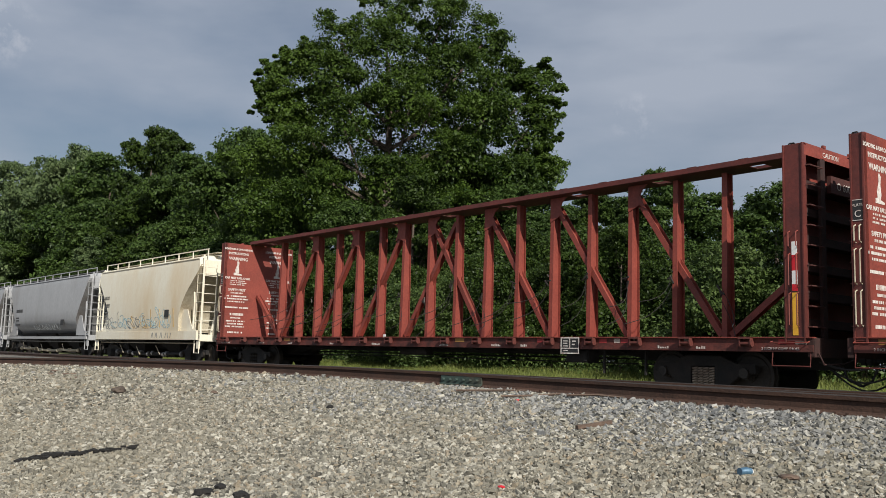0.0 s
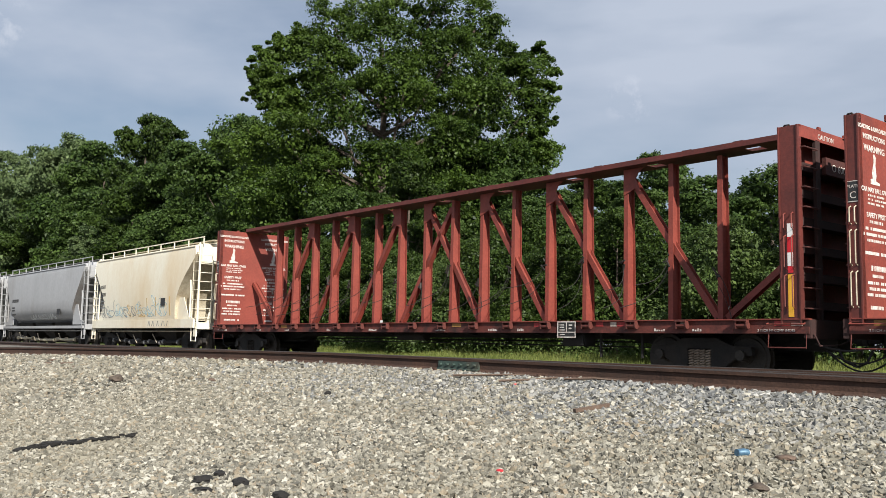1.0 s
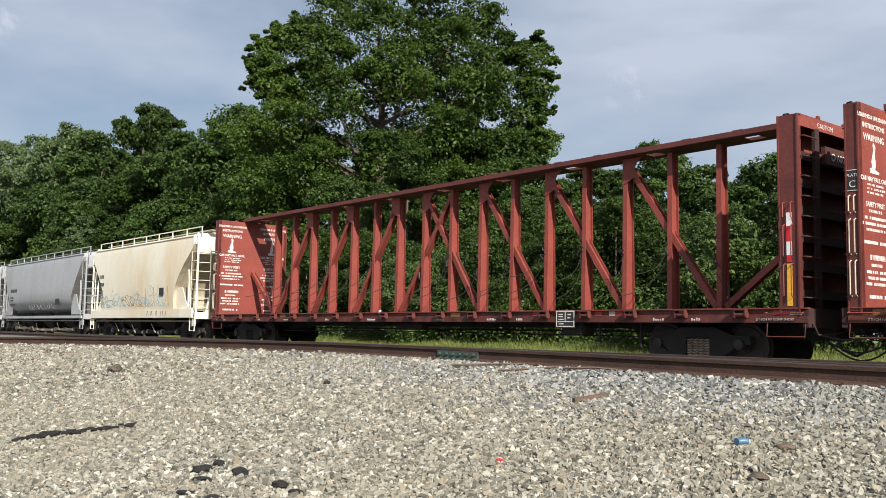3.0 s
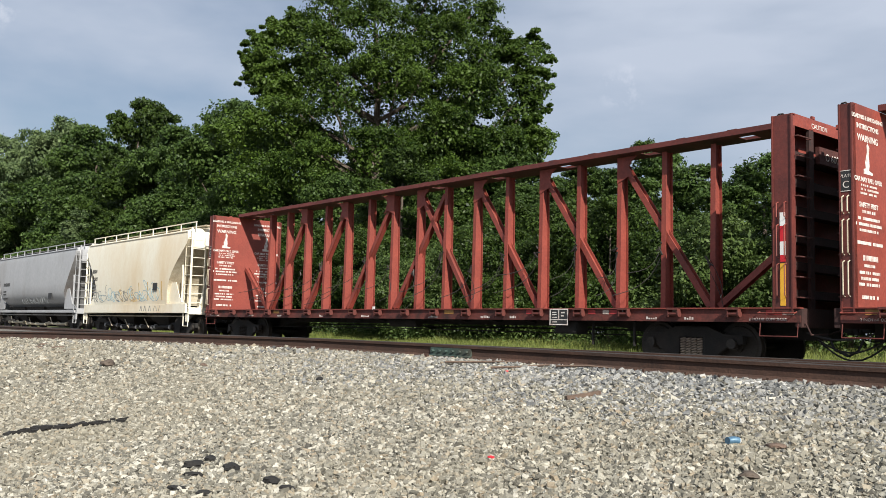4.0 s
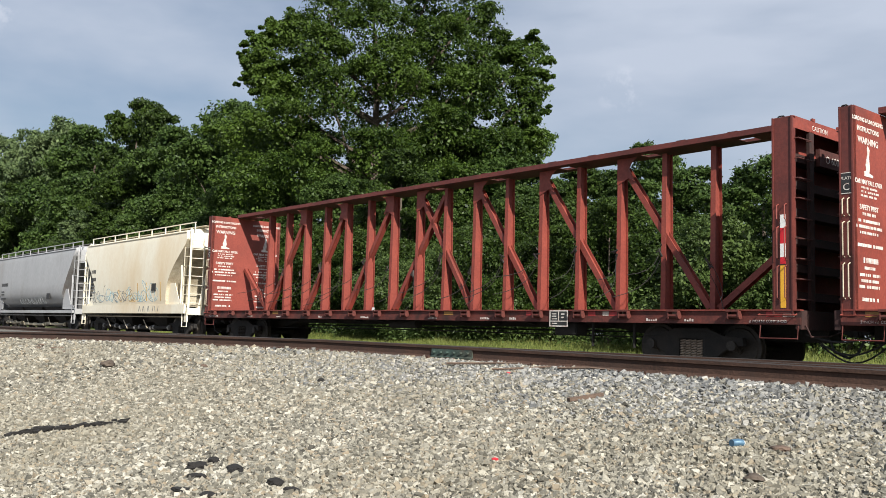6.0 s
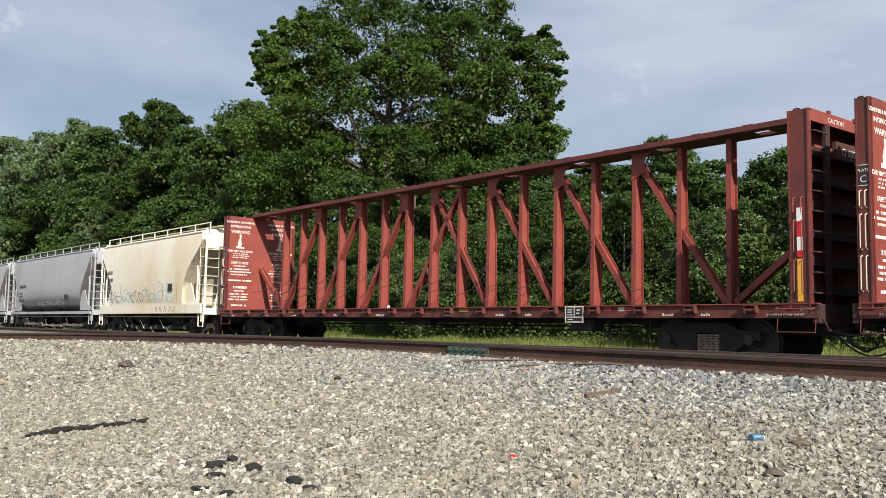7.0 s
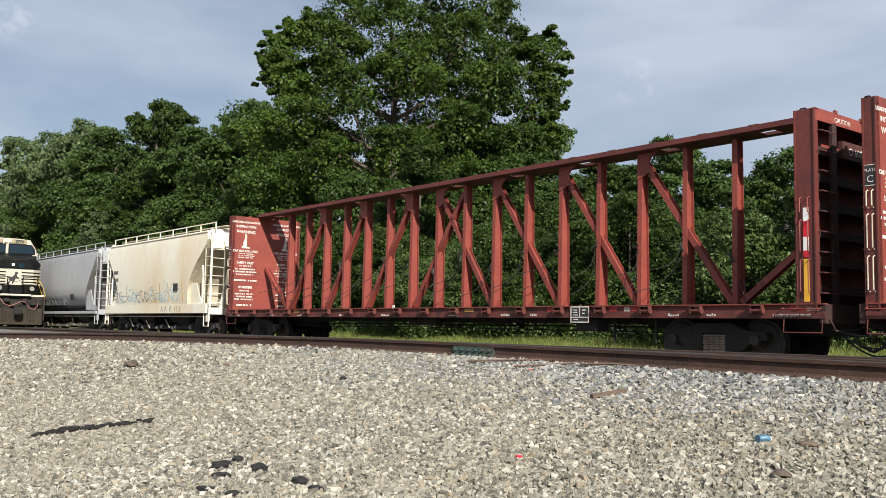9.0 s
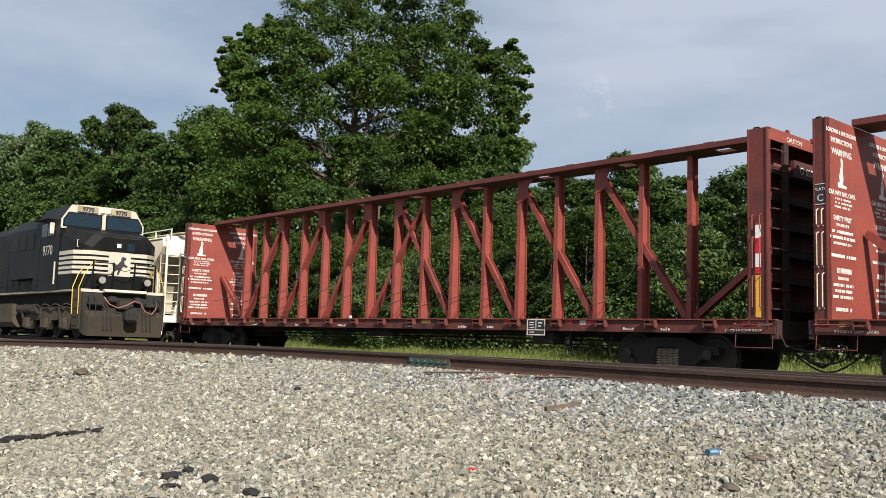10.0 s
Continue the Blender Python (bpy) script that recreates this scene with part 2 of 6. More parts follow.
DECAL_BLACK = paint("black_stencil", (0.012, 0.012, 0.012), (0.03, 0.03, 0.03), 0.6, 0, 6, 40, bump=0)
STONE = rubble("crushed_limestone", ((0.0, (0.0456, 0.0438, 0.0383)), (0.12, (0.114, 0.1094, 0.0912)), (0.35, (0.196, 0.1869, 0.155)), (0.60, (0.2552, 0.2416, 0.196)), (0.72, (0.2552, 0.2051, 0.1413)), (0.82, (0.3373, 0.3191, 0.2598)), (1.0, (0.4923, 0.4695, 0.4011))))
BALLAST = rubble("grey_ballast_stone", ((0.0, (0.043, 0.0447, 0.0464)), (0.15, (0.1032, 0.1075, 0.1101)), (0.45, (0.172, 0.1772, 0.1772)), (0.75, (0.258, 0.2606, 0.252)), (0.9, (0.3096, 0.301, 0.2752)), (1.0, (0.4472, 0.4386, 0.4128))))
# Bed tones darkened to give the shaded gaps between stones.
GROUND = paint("gravel_bed", (0.043, 0.0396, 0.0344), (0.172, 0.1617, 0.1376), 0.95, 0, 0.7, 24, (0.258, 0.2064, 0.1376), 0.4, 0.35, 1.0)
SOIL = paint("grassy_soil", (0.0516, 0.0645, 0.0215), (0.1204, 0.1462, 0.0473), 0.95, 0, 0.9, 20, (0.1118, 0.086, 0.0516), 0.5, 0.4, 0.6)
BARK = paint("tree_bark", (0.05, 0.038, 0.028), (0.14, 0.11, 0.085), 0.95, 0, 3, 30, bump=0.6)
GRASS = leafy("grass_blades", (0.0818, 0.1127, 0.0256), (0.2408, 0.2707, 0.0766), 0.6)
LEAF_BIG = leafy("tall_tree_leaves", (0.0099, 0.0262, 0.0045), (0.0767, 0.128, 0.0198), 0.22)
LEAF_A = leafy("wood_edge_leaves", (0.0155, 0.0353, 0.0086), (0.0826, 0.1359, 0.031), 0.3)
LEAF_PALE = leafy("pale_green_leaves", (0.020, 0.042, 0.011), (0.105, 0.155, 0.042), 0.3)
LEAF_SILVER = leafy("silvery_green_leaves", (0.028, 0.054, 0.018), (0.150, 0.205, 0.085), 0.3)
LEAF_B = leafy("thicket_leaves", (0.009, 0.0213, 0.0041), (0.0606, 0.1005, 0.0179), 0.45)


# ---- mesh helpers ----
def mesh_of(name, bm, material, smooth=False):
    me = bpy.data.meshes.new(name)
    bmesh.ops.recalc_face_normals(bm, faces=bm.faces)
    bm.to_mesh(me)
    bm.free()
    me.materials.append(material)
    if smooth:
        me.polygons.foreach_set("use_smooth", [True] * len(me.polygons))
        me.set_sharp_from_angle(angle=radians(40))
    return me


def part(name, bm, material, parent, label="", smooth=False):
    ob = new(name, mesh_of(name, bm, material, smooth))
    ob.parent = parent
    return tagged(ob, label)


def thing(name, label, category, m=None, group="", kind=""):
    ob = new(name)
    ob.matrix_basis = m if m else Matrix()
    return tagged(ob, label, category, group, kind)


def piece(name, mesh, parent, m):
    """One more object on a shared mesh."""
    ob = new(name, mesh)
    ob.parent = parent
    ob.matrix_basis = m
    return ob


def box(bm, x0, x1, y0, y1, z0, z1, bevel=0.0):
    r = bmesh.ops.create_cube(bm, size=1.0)
    bmesh.ops.scale(bm, vec=(x1 - x0, y1 - y0, z1 - z0), verts=r["verts"])
    bmesh.ops.translate(bm, vec=((x0 + x1) / 2, (y0 + y1) / 2, (z0 + z1) / 2), verts=r["verts"])
    if bevel:
        es = list({e for v in r["verts"] for e in v.link_edges})
        bmesh.ops.bevel(bm, geom=es, offset=bevel, segments=2, affect="EDGES")
    return bm


def bar(bm, p0, p1, w, h, up=(0, 0, 1)):
    """A square bar from p0 to p1, w across and h along up."""
    p0, p1 = Vector(p0), Vector(p1)
    d = (p1 - p0).normalized()
    u = Vector(up)
    s = d.cross(u).normalized()
    u = s.cross(d).normalized()
    vs = [bm.verts.new(p + s * (a * w / 2) + u * (b * h / 2)) for p in (p0, p1) for a, b in ((-1, -1), (1, -1), (1, 1), (-1, 1))]
    for f in ((0, 1, 2, 3), (7, 6, 5, 4), (0, 4, 5, 1), (1, 5, 6, 2), (2, 6, 7, 3), (3, 7, 4, 0)):
        bm.faces.new([vs[i] for i in f])
    return bm


def rod(bm, pts, r, n=6):
    """A round rod along a line of points."""
    pts = [Vector(p) for p in pts]
    rings = []
    for i, p in enumerate(pts):
        d = (pts[min(i + 1, len(pts) - 1)] - pts[max(i - 1, 0)]).normalized()
        a = d.orthogonal().normalized()
        if abs(d.z) < 0.95:
            a = d.cross(Vector((0, 0, 1))).normalized()
        b = d.cross(a)
        rings.append([bm.verts.new(p + a * (r * math.cos(2 * math.pi * k / n)) + b * (r * math.sin(2 * math.pi * k / n))) for k in range(n)])
    for r0, r1 in zip(rings, rings[1:]):
        for k in range(n):
            bm.faces.new((r0[k], r0[(k + 1) % n], r1[(k + 1) % n], r1[k]))
    bm.faces.new(list(reversed(rings[0])))
    bm.faces.new(rings[-1])
    return bm


def disc(bm, c, axis, r, half, n=24, r2=None):
    """A drum at c along axis, half its length each way."""
    c, axis = Vector(c), Vector(axis).normalized()
    a = axis.orthogonal().normalized()
    b = axis.cross(a)
    rr = r if r2 is None else r2
    r0 = [bm.verts.new(c - axis * half + (a * math.cos(2 * math.pi * k / n) + b * math.sin(2 * math.pi * k / n)) * r) for k in range(n)]
    r1 = [bm.verts.new(c + axis * half + (a * math.cos(2 * math.pi * k / n) + b * math.sin(2 * math.pi * k / n)) * rr) for k in range(n)]
    for k in range(n):
        bm.faces.new((r0[k], r0[(k + 1) % n], r1[(k + 1) % n], r1[k]))
    bm.faces.new(list(reversed(r0)))
    bm.faces.new(r1)
    return bm


def extrude_profile(bm, profile, axis, a0, a1):
    """A closed outline of (u, v), swept along x (u = y, v = z) or along y (u = x, v = z)."""
    def at(a, u, v):
        return (a, u, v) if axis == "x" else (u, a, v)
    r0 = [bm.verts.new(at(a0, u, v)) for u, v in profile]
    r1 = [bm.verts.new(at(a1, u, v)) for u, v in profile]
    n = len(profile)
    for k in range(n):
        bm.faces.new((r0[k], r0[(k + 1) % n], r1[(k + 1) % n], r1[k]))
    bm.faces.new(list(reversed(r0)))
    bm.faces.new(r1)
    return bm


def loft(bm, rings, cap=True):
    rows = [[bm.verts.new(p) for p in ring] for ring in rings]
    n = len(rows[0])
    for r0, r1 in zip(rows, rows[1:]):
        for k in range(n):
            bm.faces.new((r0[k], r0[(k + 1) % n], r1[(k + 1) % n], r1[k]))
    if cap:
        bm.faces.new(list(reversed(rows[0])))
        bm.faces.new(rows[-1])
    return bm


def B():
    return bmesh.new()


def many(name, verts, sides, material):
    """A mesh from numpy corners: every face has that many sides and corners of its own."""
    n = len(verts)
    me = bpy.data.meshes.new(name)
    me.vertices.add(n)
    me.vertices.foreach_set("co", np.asarray(verts, dtype=np.float32).ravel())
    me.loops.add(n)
    me.loops.foreach_set("vertex_index", np.arange(n, dtype=np.int32))
    me.polygons.add(n // sides)
    me.polygons.foreach_set("loop_start", np.arange(0, n, sides, dtype=np.int32))
    me.update(calc_edges=True)
    me.materials.append(material)
    return me


def lettering(text, size, m, material, parent, name="lettering", bold=0.0):
    """Raised letters 3 mm thick, in the plane of m (x to the right, y up)."""
    cu = bpy.data.curves.new(name, "FONT")
    cu.body, cu.size, cu.align_x, cu.extrude, cu.offset = text, size, "CENTER", 0.0015, bold
    cu.resolution_u = 3
    tmp = bpy.data.objects.new(name, cu)
    me = bpy.data.meshes.new_from_object(tmp)
    bpy.data.objects.remove(tmp)
    me.materials.append(material)
    ob = new(name, me)
    ob.parent, ob.matrix_basis = parent, m
    return ob


FACE_PX = Matrix(((0, 0, 1, 0), (1, 0, 0, 0), (0, 1, 0, 0), (0, 0, 0, 1)))   # writing on a face that looks to +x
FACE_NY = Matrix(((1, 0, 0, 0), (0, 0, -1, 0), (0, 1, 0, 0), (0, 0, 0, 1)))  # writing on a face that looks to -y


# ---- ground and tracks ----
def near_line(x):
    """The nearest track: straight beside the camera, bending slowly to the camera's side far off."""
    k = max(0.0, (-9.0 - x) / 18.0)
    k2 = k * k if k < 1 else 2 * k - 1
    return -1.9 * min(k2, 5.0), -0.15 * min(k2, 1.4) - 0.0073 * max(0.0, min(x, 6.0) + 12.0)


def lot_height(x, y):
    """Height of the ground: a gravel lot that climbs to the tracks, level ballast, then a grassy bank."""
    if y < 11.0:
        dy, dz = near_line(x)
        y2 = y - dy * max(0.0, min(1.0, (y - 1.0) / 3.0))
    if y < 11.0 and y2 < 8.0:
        z = -1.34 + 0.152 * y2
    elif y < 17.6:
        z = -0.125 if y < 10.6 else -0.125 - 0.065 * min(1, (y - 10.6) / 0.5) if y < 14.4 else -0.19 - 0.365 * min(1, (y - 14.4) / 0.6)
    else:
        z = -0.555 + min(0.75, (y - 17.6) * 0.085)
    if y < 8.0:
        z += 0.05 * noise.noise(Vector((x * 0.22, y * 0.3, 3.0))) * min(1, max(0, (7.6 - y) / 2)) + 0.012 * noise.noise(Vector((x * 1.7, y * 1.7, 1.0)))
    if 3.0 < y < 11.0:
        z += dz * max(0.0, min(1.0, (y2 - 4.0) / 3.0))
    return z


def ground_sheet():
    xs = [-900, -500, -300, -200, -150] + [-120 + 0.75 * i for i in range(188)] + [25, 40, 80, 200, 500, 900]
    ys = [-900, -400, -150, -60, -25, -10, -4, -1] + [0.4 * i for i in range(1, 66)] + [28, 34, 42, 60, 100, 200, 500, 900]
    bm = B()
    grid = [[bm.verts.new((x, y, lot_height(x, max(-8, min(y, 30))))) for x in xs] for y in ys]
    for j in range(len(ys) - 1):
        for i in range(len(xs) - 1):
            f = bm.faces.new((grid[j][i], grid[j][i + 1], grid[j + 1][i + 1], grid[j + 1][i]))
            f.material_index = 0 if ys[j] < 17.4 else 1
    me = mesh_of("ground", bm, GROUND, True)
    me.materials.append(SOIL)
    return tagged(new("ground", me), "crushed grey gravel lot rising to the tracks, grassy bank behind", "ground", kind="structure")


ground_sheet()


RAIL_OUTLINE = [(-0.076, 0.0), (0.076, 0.0), (0.076, 0.012), (0.022, 0.028), (0.0095, 0.045), (0.0095, 0.130), (0.034, 0.143),
                (0.037, 0.178), (0.028, 0.186), (-0.028, 0.186), (-0.037, 0.178), (-0.034, 0.143), (-0.0095, 0.130), (-0.0095, 0.045), (-0.022, 0.028), (-0.076, 0.012)]


def rail_object(y, top, bend, parent):
    xs = [-290 + 2.5 * i for i in range(128)]
    rings = []
    for x in xs:
        dy, dz = near_line(x) if bend else (0, 0)
        rings.append([(x, y + dy + u, top - 0.186 + dz + v) for u, v in RAIL_OUTLINE])
    bm = loft(B(), rings)
    me = mesh_of("rail", bm, RAIL_RUST)
    me.materials.append(RAIL_HEAD)
    for p in me.polygons:
        if p.normal.z > 0.6 and p.center.z > top - 0.03 + min(0, near_line(p.center.x)[1] if bend else 0):
            p.material_index = 1
    ob = new("rail", me)
    ob.parent = parent
    return ob


def track(y, top, bend, label, x0, x1):
    t = thing("railway_track", label, "track", kind="structure")
    for s in (-0.755, 0.755):
        rail_object(y + s, top - (0.110 if bend and s > 0 else 0.0), bend, t)
    bm = box(B(), -0.115, 0.115, -1.3, 1.3, -0.17, 0, 0.008)
    tie = mesh_of("tie", bm, TIE)
    bm = box(B(), -0.1, 0.1, -0.17, 0.17, 0, 0.018)
    for sx in (-0.06, 0.06):
        for sy in (-0.1, 0.1):
            box(bm, sx - 0.016, sx + 0.016, sy - 0.02, sy + 0.02, 0.018, 0.05)
    plate = mesh_of("tie_plate", bm, RAIL_RUST)
    x, rnd = x0, random.Random(5)
    while x < x1:
        dy, dz = near_line(x) if bend else (0, 0)
        z = top - 0.186 - 0.018 + dz
        piece("tie", tie, t, pose(x, y + dy + rnd.uniform(-0.04, 0.04), z - (0.075 if bend else 0.002), 0, 0, rnd.uniform(-0.8, 0.8)))
        for s in (-0.755, 0.755):
            piece("tie_plate", plate, t, pose(x, y + dy + s, z))
        x += 0.53
    return t


near_track = track(8.95, 0.08, True, "rusty nearest railway track bedded in pale gravel", -38, 4)
mid_track = track(12.70, -0.055, False, "middle railway track that the black locomotive runs on", -48, 2)
far_track = track(16.36, -0.37, False, "far railway track under the standing freight cars", -48, 2)


def joint_bar():
    j = thing("insulated_joint", "green painted insulated joint bars bolted to the near rail", "rail joint")
    x0, x1, y, z = -9.86, -9.02, 8.195, -0.125
    bm = extrude_profile(B(), [(y - 0.075, z + 0.012), (y - 0.012, z + 0.012), (y - 0.012, z + 0.15), (y - 0.034, z + 0.14), (y - 0.040, z + 0.045), (y - 0.075, z + 0.03)], "x", x0, x1)
    part("joint_bar", bm, JOINT_GREEN, j)
    for k in range(6):
        x = x0 + 0.07 + k * 0.14
        part("bolt", disc(B(), (x, y - 0.055, z + 0.09), (0, 1, 0), 0.02, 0.022, 6), JOINT_GREEN, j)
    return j


joint_bar()


def stones(name, label, x0, x1, y0, y1, per_m2, size, seed, keep):
    """Loose crushed stone: flat-sided lumps of uneven size, lying on the ground; more grey ballast among it towards the rails."""
    rng = np.random.default_rng(seed)
    n = int((x1 - x0) * (y1 - y0) * per_m2)
    px, py = rng.uniform(x0, x1, n), rng.uniform(y0, y1, n)
    ok = keep(px, py)
    px, py = px[ok], py[ok]
    n = len(px)
    pz = np.array([lot_height(a, b) for a, b in zip(px, py)])
    base = np.array([(x, y, z) for x in (-0.75, 0.75) for y in (-0.75, 0.75) for z in (-0.75, 0.75)])
    fc = np.array([(0, 1, 3), (0, 3, 2), (4, 6, 7), (4, 7, 5), (0, 4, 5), (0, 5, 1), (2, 3, 7), (2, 7, 6), (0, 2, 6), (0, 6, 4), (1, 5, 7), (1, 7, 3)])
    k = len(base)
    v = base[None] * rng.uniform(0.55, 1.15, (n, k, 1)) + rng.uniform(-0.28, 0.28, (n, k, 3))
    grey = np.clip((py - 5.6) / 2.2, 0, 1) * np.clip((px + 16) / 9, 0.15, 1)
    s = size * np.exp(np.clip(rng.normal(0, 0.34, (n, 1, 1)), -0.8, 0.62)) * (1 + 0.22 * grey)[:, None, None]
    v = v * s * np.stack([rng.uniform(0.7, 1.35, n), rng.uniform(0.6, 1.0, n), rng.uniform(0.35, 0.75, n)], -1)[:, None]
    q = rng.normal(size=(n, 4)) * np.array([1, 0.38, 0.38, 1.0])
    q /= np.linalg.norm(q, axis=1, keepdims=True)
    w, a, b, c = q.T
    rot = np.stack([np.stack([1 - 2 * (b * b + c * c), 2 * (a * b - c * w), 2 * (a * c + b * w)], -1),
                    np.stack([2 * (a * b + c * w), 1 - 2 * (a * a + c * c), 2 * (b * c - a * w)], -1),
                    np.stack([2 * (a * c - b * w), 2 * (b * c + a * w), 1 - 2 * (a * a + b * b)], -1)], 1)
    v = np.einsum("nij,nkj->nki", rot, v)
    v += np.stack([px, py, pz + s[:, 0, 0] * rng.uniform(0.0, 0.45, n)], -1)[:, None]
    me = bpy.data.meshes.new(name)
    me.vertices.add(n * k)
    me.vertices.foreach_set("co", v.astype(np.float32).ravel())
    f = (fc[None] + k * np.arange(n)[:, None, None]).reshape(-1)
    me.loops.add(len(f))
    me.loops.foreach_set("vertex_index", f.astype(np.int32))
    me.polygons.add(len(f) // 3)
    me.polygons.foreach_set("loop_start", np.arange(0, len(f), 3, dtype=np.int32))
    me.polygons.foreach_set("use_smooth", np.zeros(len(f) // 3, dtype=bool))
    me.polygons.foreach_set("material_index", np.repeat((rng.random(n) < 0.85 * grey).astype(np.int32), len(fc)))
    me.update(calc_edges=True)
    me.materials.append(STONE)
    me.materials.append(BALLAST)
    return tagged(new(name, me), label, "gravel", kind="stuff")


def wedge(r0, r1, a0=20, a1=80):
    """The part of the lot between two distances and two bearings from the walker's spot."""
    def keep(x, y):
        r, a = np.hypot(x, y), np.degrees(np.arctan2(-x, y))
        return (r > r0) & (r < r1) & (a > a0) & (a < a1)
    return keep


stones("gravel", "loose pale grey crushed stone of the near lot", -9.5, -1.2, 1.0, 8.12, 2600, 0.0185, 11, wedge(4.6, 9.0))
stones("gravel", "loose pale grey crushed stone towards the tracks", -14, -2.5, 1.5, 8.12, 1650, 0.0198, 12, wedge(9.0, 14.5))
stones("gravel", "loose pale grey crushed stone further along the lot", -30, -9, 2.0, 8.05, 430, 0.028, 13, wedge(14.5, 31))
stones("gravel", "stone ballast between the tracks", -26, -3, 8.3, 11.5, 120, 0.032, 14, lambda x, y: x < 50)


# ---- trees ----
def leaves(clumps, n_each, size, rng, up=0.4):
    """Corners of four-sided, slightly folded leaves: n_each of them in every clump (x, y, z, rx, ry, rz)."""
    c = np.repeat(np.asarray(clumps, dtype=float), n_each, axis=0)
    n = len(c)
    d = rng.normal(size=(n, 3))
    d /= np.linalg.norm(d, axis=1, keepdims=True)
    r = rng.uniform(0.3, 1.08, (n, 1)) ** 0.7 * np.where(rng.random((n, 1)) < 0.14, rng.uniform(1.1, 1.4, (n, 1)), 1.0)
    p = c[:, :3] + d * r * c[:, 3:6]
    nrm = d * 0.8 + rng.normal(0, 0.55, (n, 3)) + np.array([0, 0, up])
    nrm /= np.linalg.norm(nrm, axis=1, keepdims=True)
    t = np.cross(nrm, rng.normal(size=(n, 3)))
    t /= np.linalg.norm(t, axis=1, keepdims=True)
    b = np.cross(nrm, t)
    s = size * rng.uniform(0.55, 1.4, (n, 1))
    k = s * rng.uniform(0.42, 0.7, (n, 1))
    fold = nrm * s * rng.uniform(-0.35, 0.1, (n, 1))
    return np.stack([p - t * s, p - b * k + fold, p + t * s, p + b * k + fold], 1).reshape(-1, 3)


def bough_clumps(blobs, boughs, per, rng, shift=0.0):
    """Every blob carries flattened boughs round its outside; the leaf clumps lie on the upper side of each bough."""
    out = []
    for x, y, z, rx, ry, rz in blobs:
        for _ in range(boughs if rx > 1.0 else max(3, boughs // 2)):
            d = rng.normal(size=3)
            d /= np.linalg.norm(d)
            if d[2] < -0.45:
                d[2] = -d[2]
            at = np.array((x, y, z)) + d * np.array((rx, ry, rz)) * rng.uniform(0.55, 0.9)
            if noise.noise(Vector(at) * (1.5 / (rx + 0.5)) + Vector((shift, 0, 0))) < -0.22:
                continue
            q = (rx + ry + rz) / 3 * rng.uniform(0.34, 0.56)
            for _ in range(per):
                e = rng.normal(size=3)
                e /= np.linalg.norm(e)
                e[2] = abs(e[2]) * 0.75 - 0.12
                c = at + e * q * rng.uniform(0.5, 1.0)
                h = q * rng.uniform(0.26, 0.48)
                out.append((*c, h, h, h * 0.7))
    return out


def limb_set(h, r0, blobs, rng, count):
    bm = B()
    lean = rng.uniform(-0.4, 0.4, 2)
    pts = [(lean[0] * t * t, lean[1] * t * t, h * t) for t in np.linspace(0, 0.8, 6)]
    rings = []
    for i, p in enumerate(pts):
        r = r0 * (1 - 0.75 * i / 5) * (1.25 if i == 0 else 1)
        rings.append([(p[0] + r * math.cos(a), p[1] + r * math.sin(a), p[2]) for a in np.linspace(0, 2 * math.pi, 9)[:-1]])
    loft(bm, rings)
    for k in range(min(count, len(blobs))):
        x, y, z, *_ = blobs[k]
        z0 = max(0.12 * h, min(0.72 * h, z - 0.95 * math.hypot(x, y)))
        a, c = Vector((0, 0, z0)), Vector((x, y, z))
        mid = (a + c) / 2 + Vector((0, 0, -0.06 * h))
        for p, q, ra in ((a, mid, r0 * 0.24), (mid, c, r0 * 0.13)):
            rod(bm, [p, q], ra, 5)
    return bm


def make_tree(name, label, h, blobs, boughs, per, n_each, leaf, material, trunk_r, seed, m, limbs=10, group=""):
    rng = np.random.default_rng(seed)
    t = thing(name, label, "tree" if "tree" in name else "bush", m, group)
    part("trunk", limb_set(h, trunk_r, blobs, rng, limbs), BARK, t)
    core = [(x, y, z, rx * 0.8, ry * 0.8, rz * 0.78) for x, y, z, rx, ry, rz in blobs if rx > 1.0 or rx > 0.1 * h]
    v = np.concatenate([leaves(bough_clumps(blobs, boughs, per, rng, seed * 3.7), n_each, leaf, rng), leaves(core, 1300, leaf * 1.35, rng)])
    c = new("crown", many("crown", v, 4, material))
    c.parent = t
    return t


def crown_blobs(h, w, rng, n, base=0.25, lobe=0.28):
    """Blobs that fill an uneven egg-shaped crown of height h and width w."""
    out = []
    for i in range(n):
        f = (i + 0.5) / n
        z = h * (base + (1 - base - 0.08) * f)
        half = w / 2 * math.sin(math.pi * min(0.98, 0.22 + 0.74 * f)) ** 0.7
        a = i * 2.4 + rng.uniform(-0.4, 0.4)
        k = rng.uniform(0.45, 0.8)
        s = w * lobe * rng.uniform(0.75, 1.15) * (1 - 0.25 * f)
        out.append((half * k * math.cos(a), half * k * math.sin(a), z, s, s, s * 0.8))
    return out


def ground_at(x, y):
    return lot_height(x, min(y, 30)) - 0.1


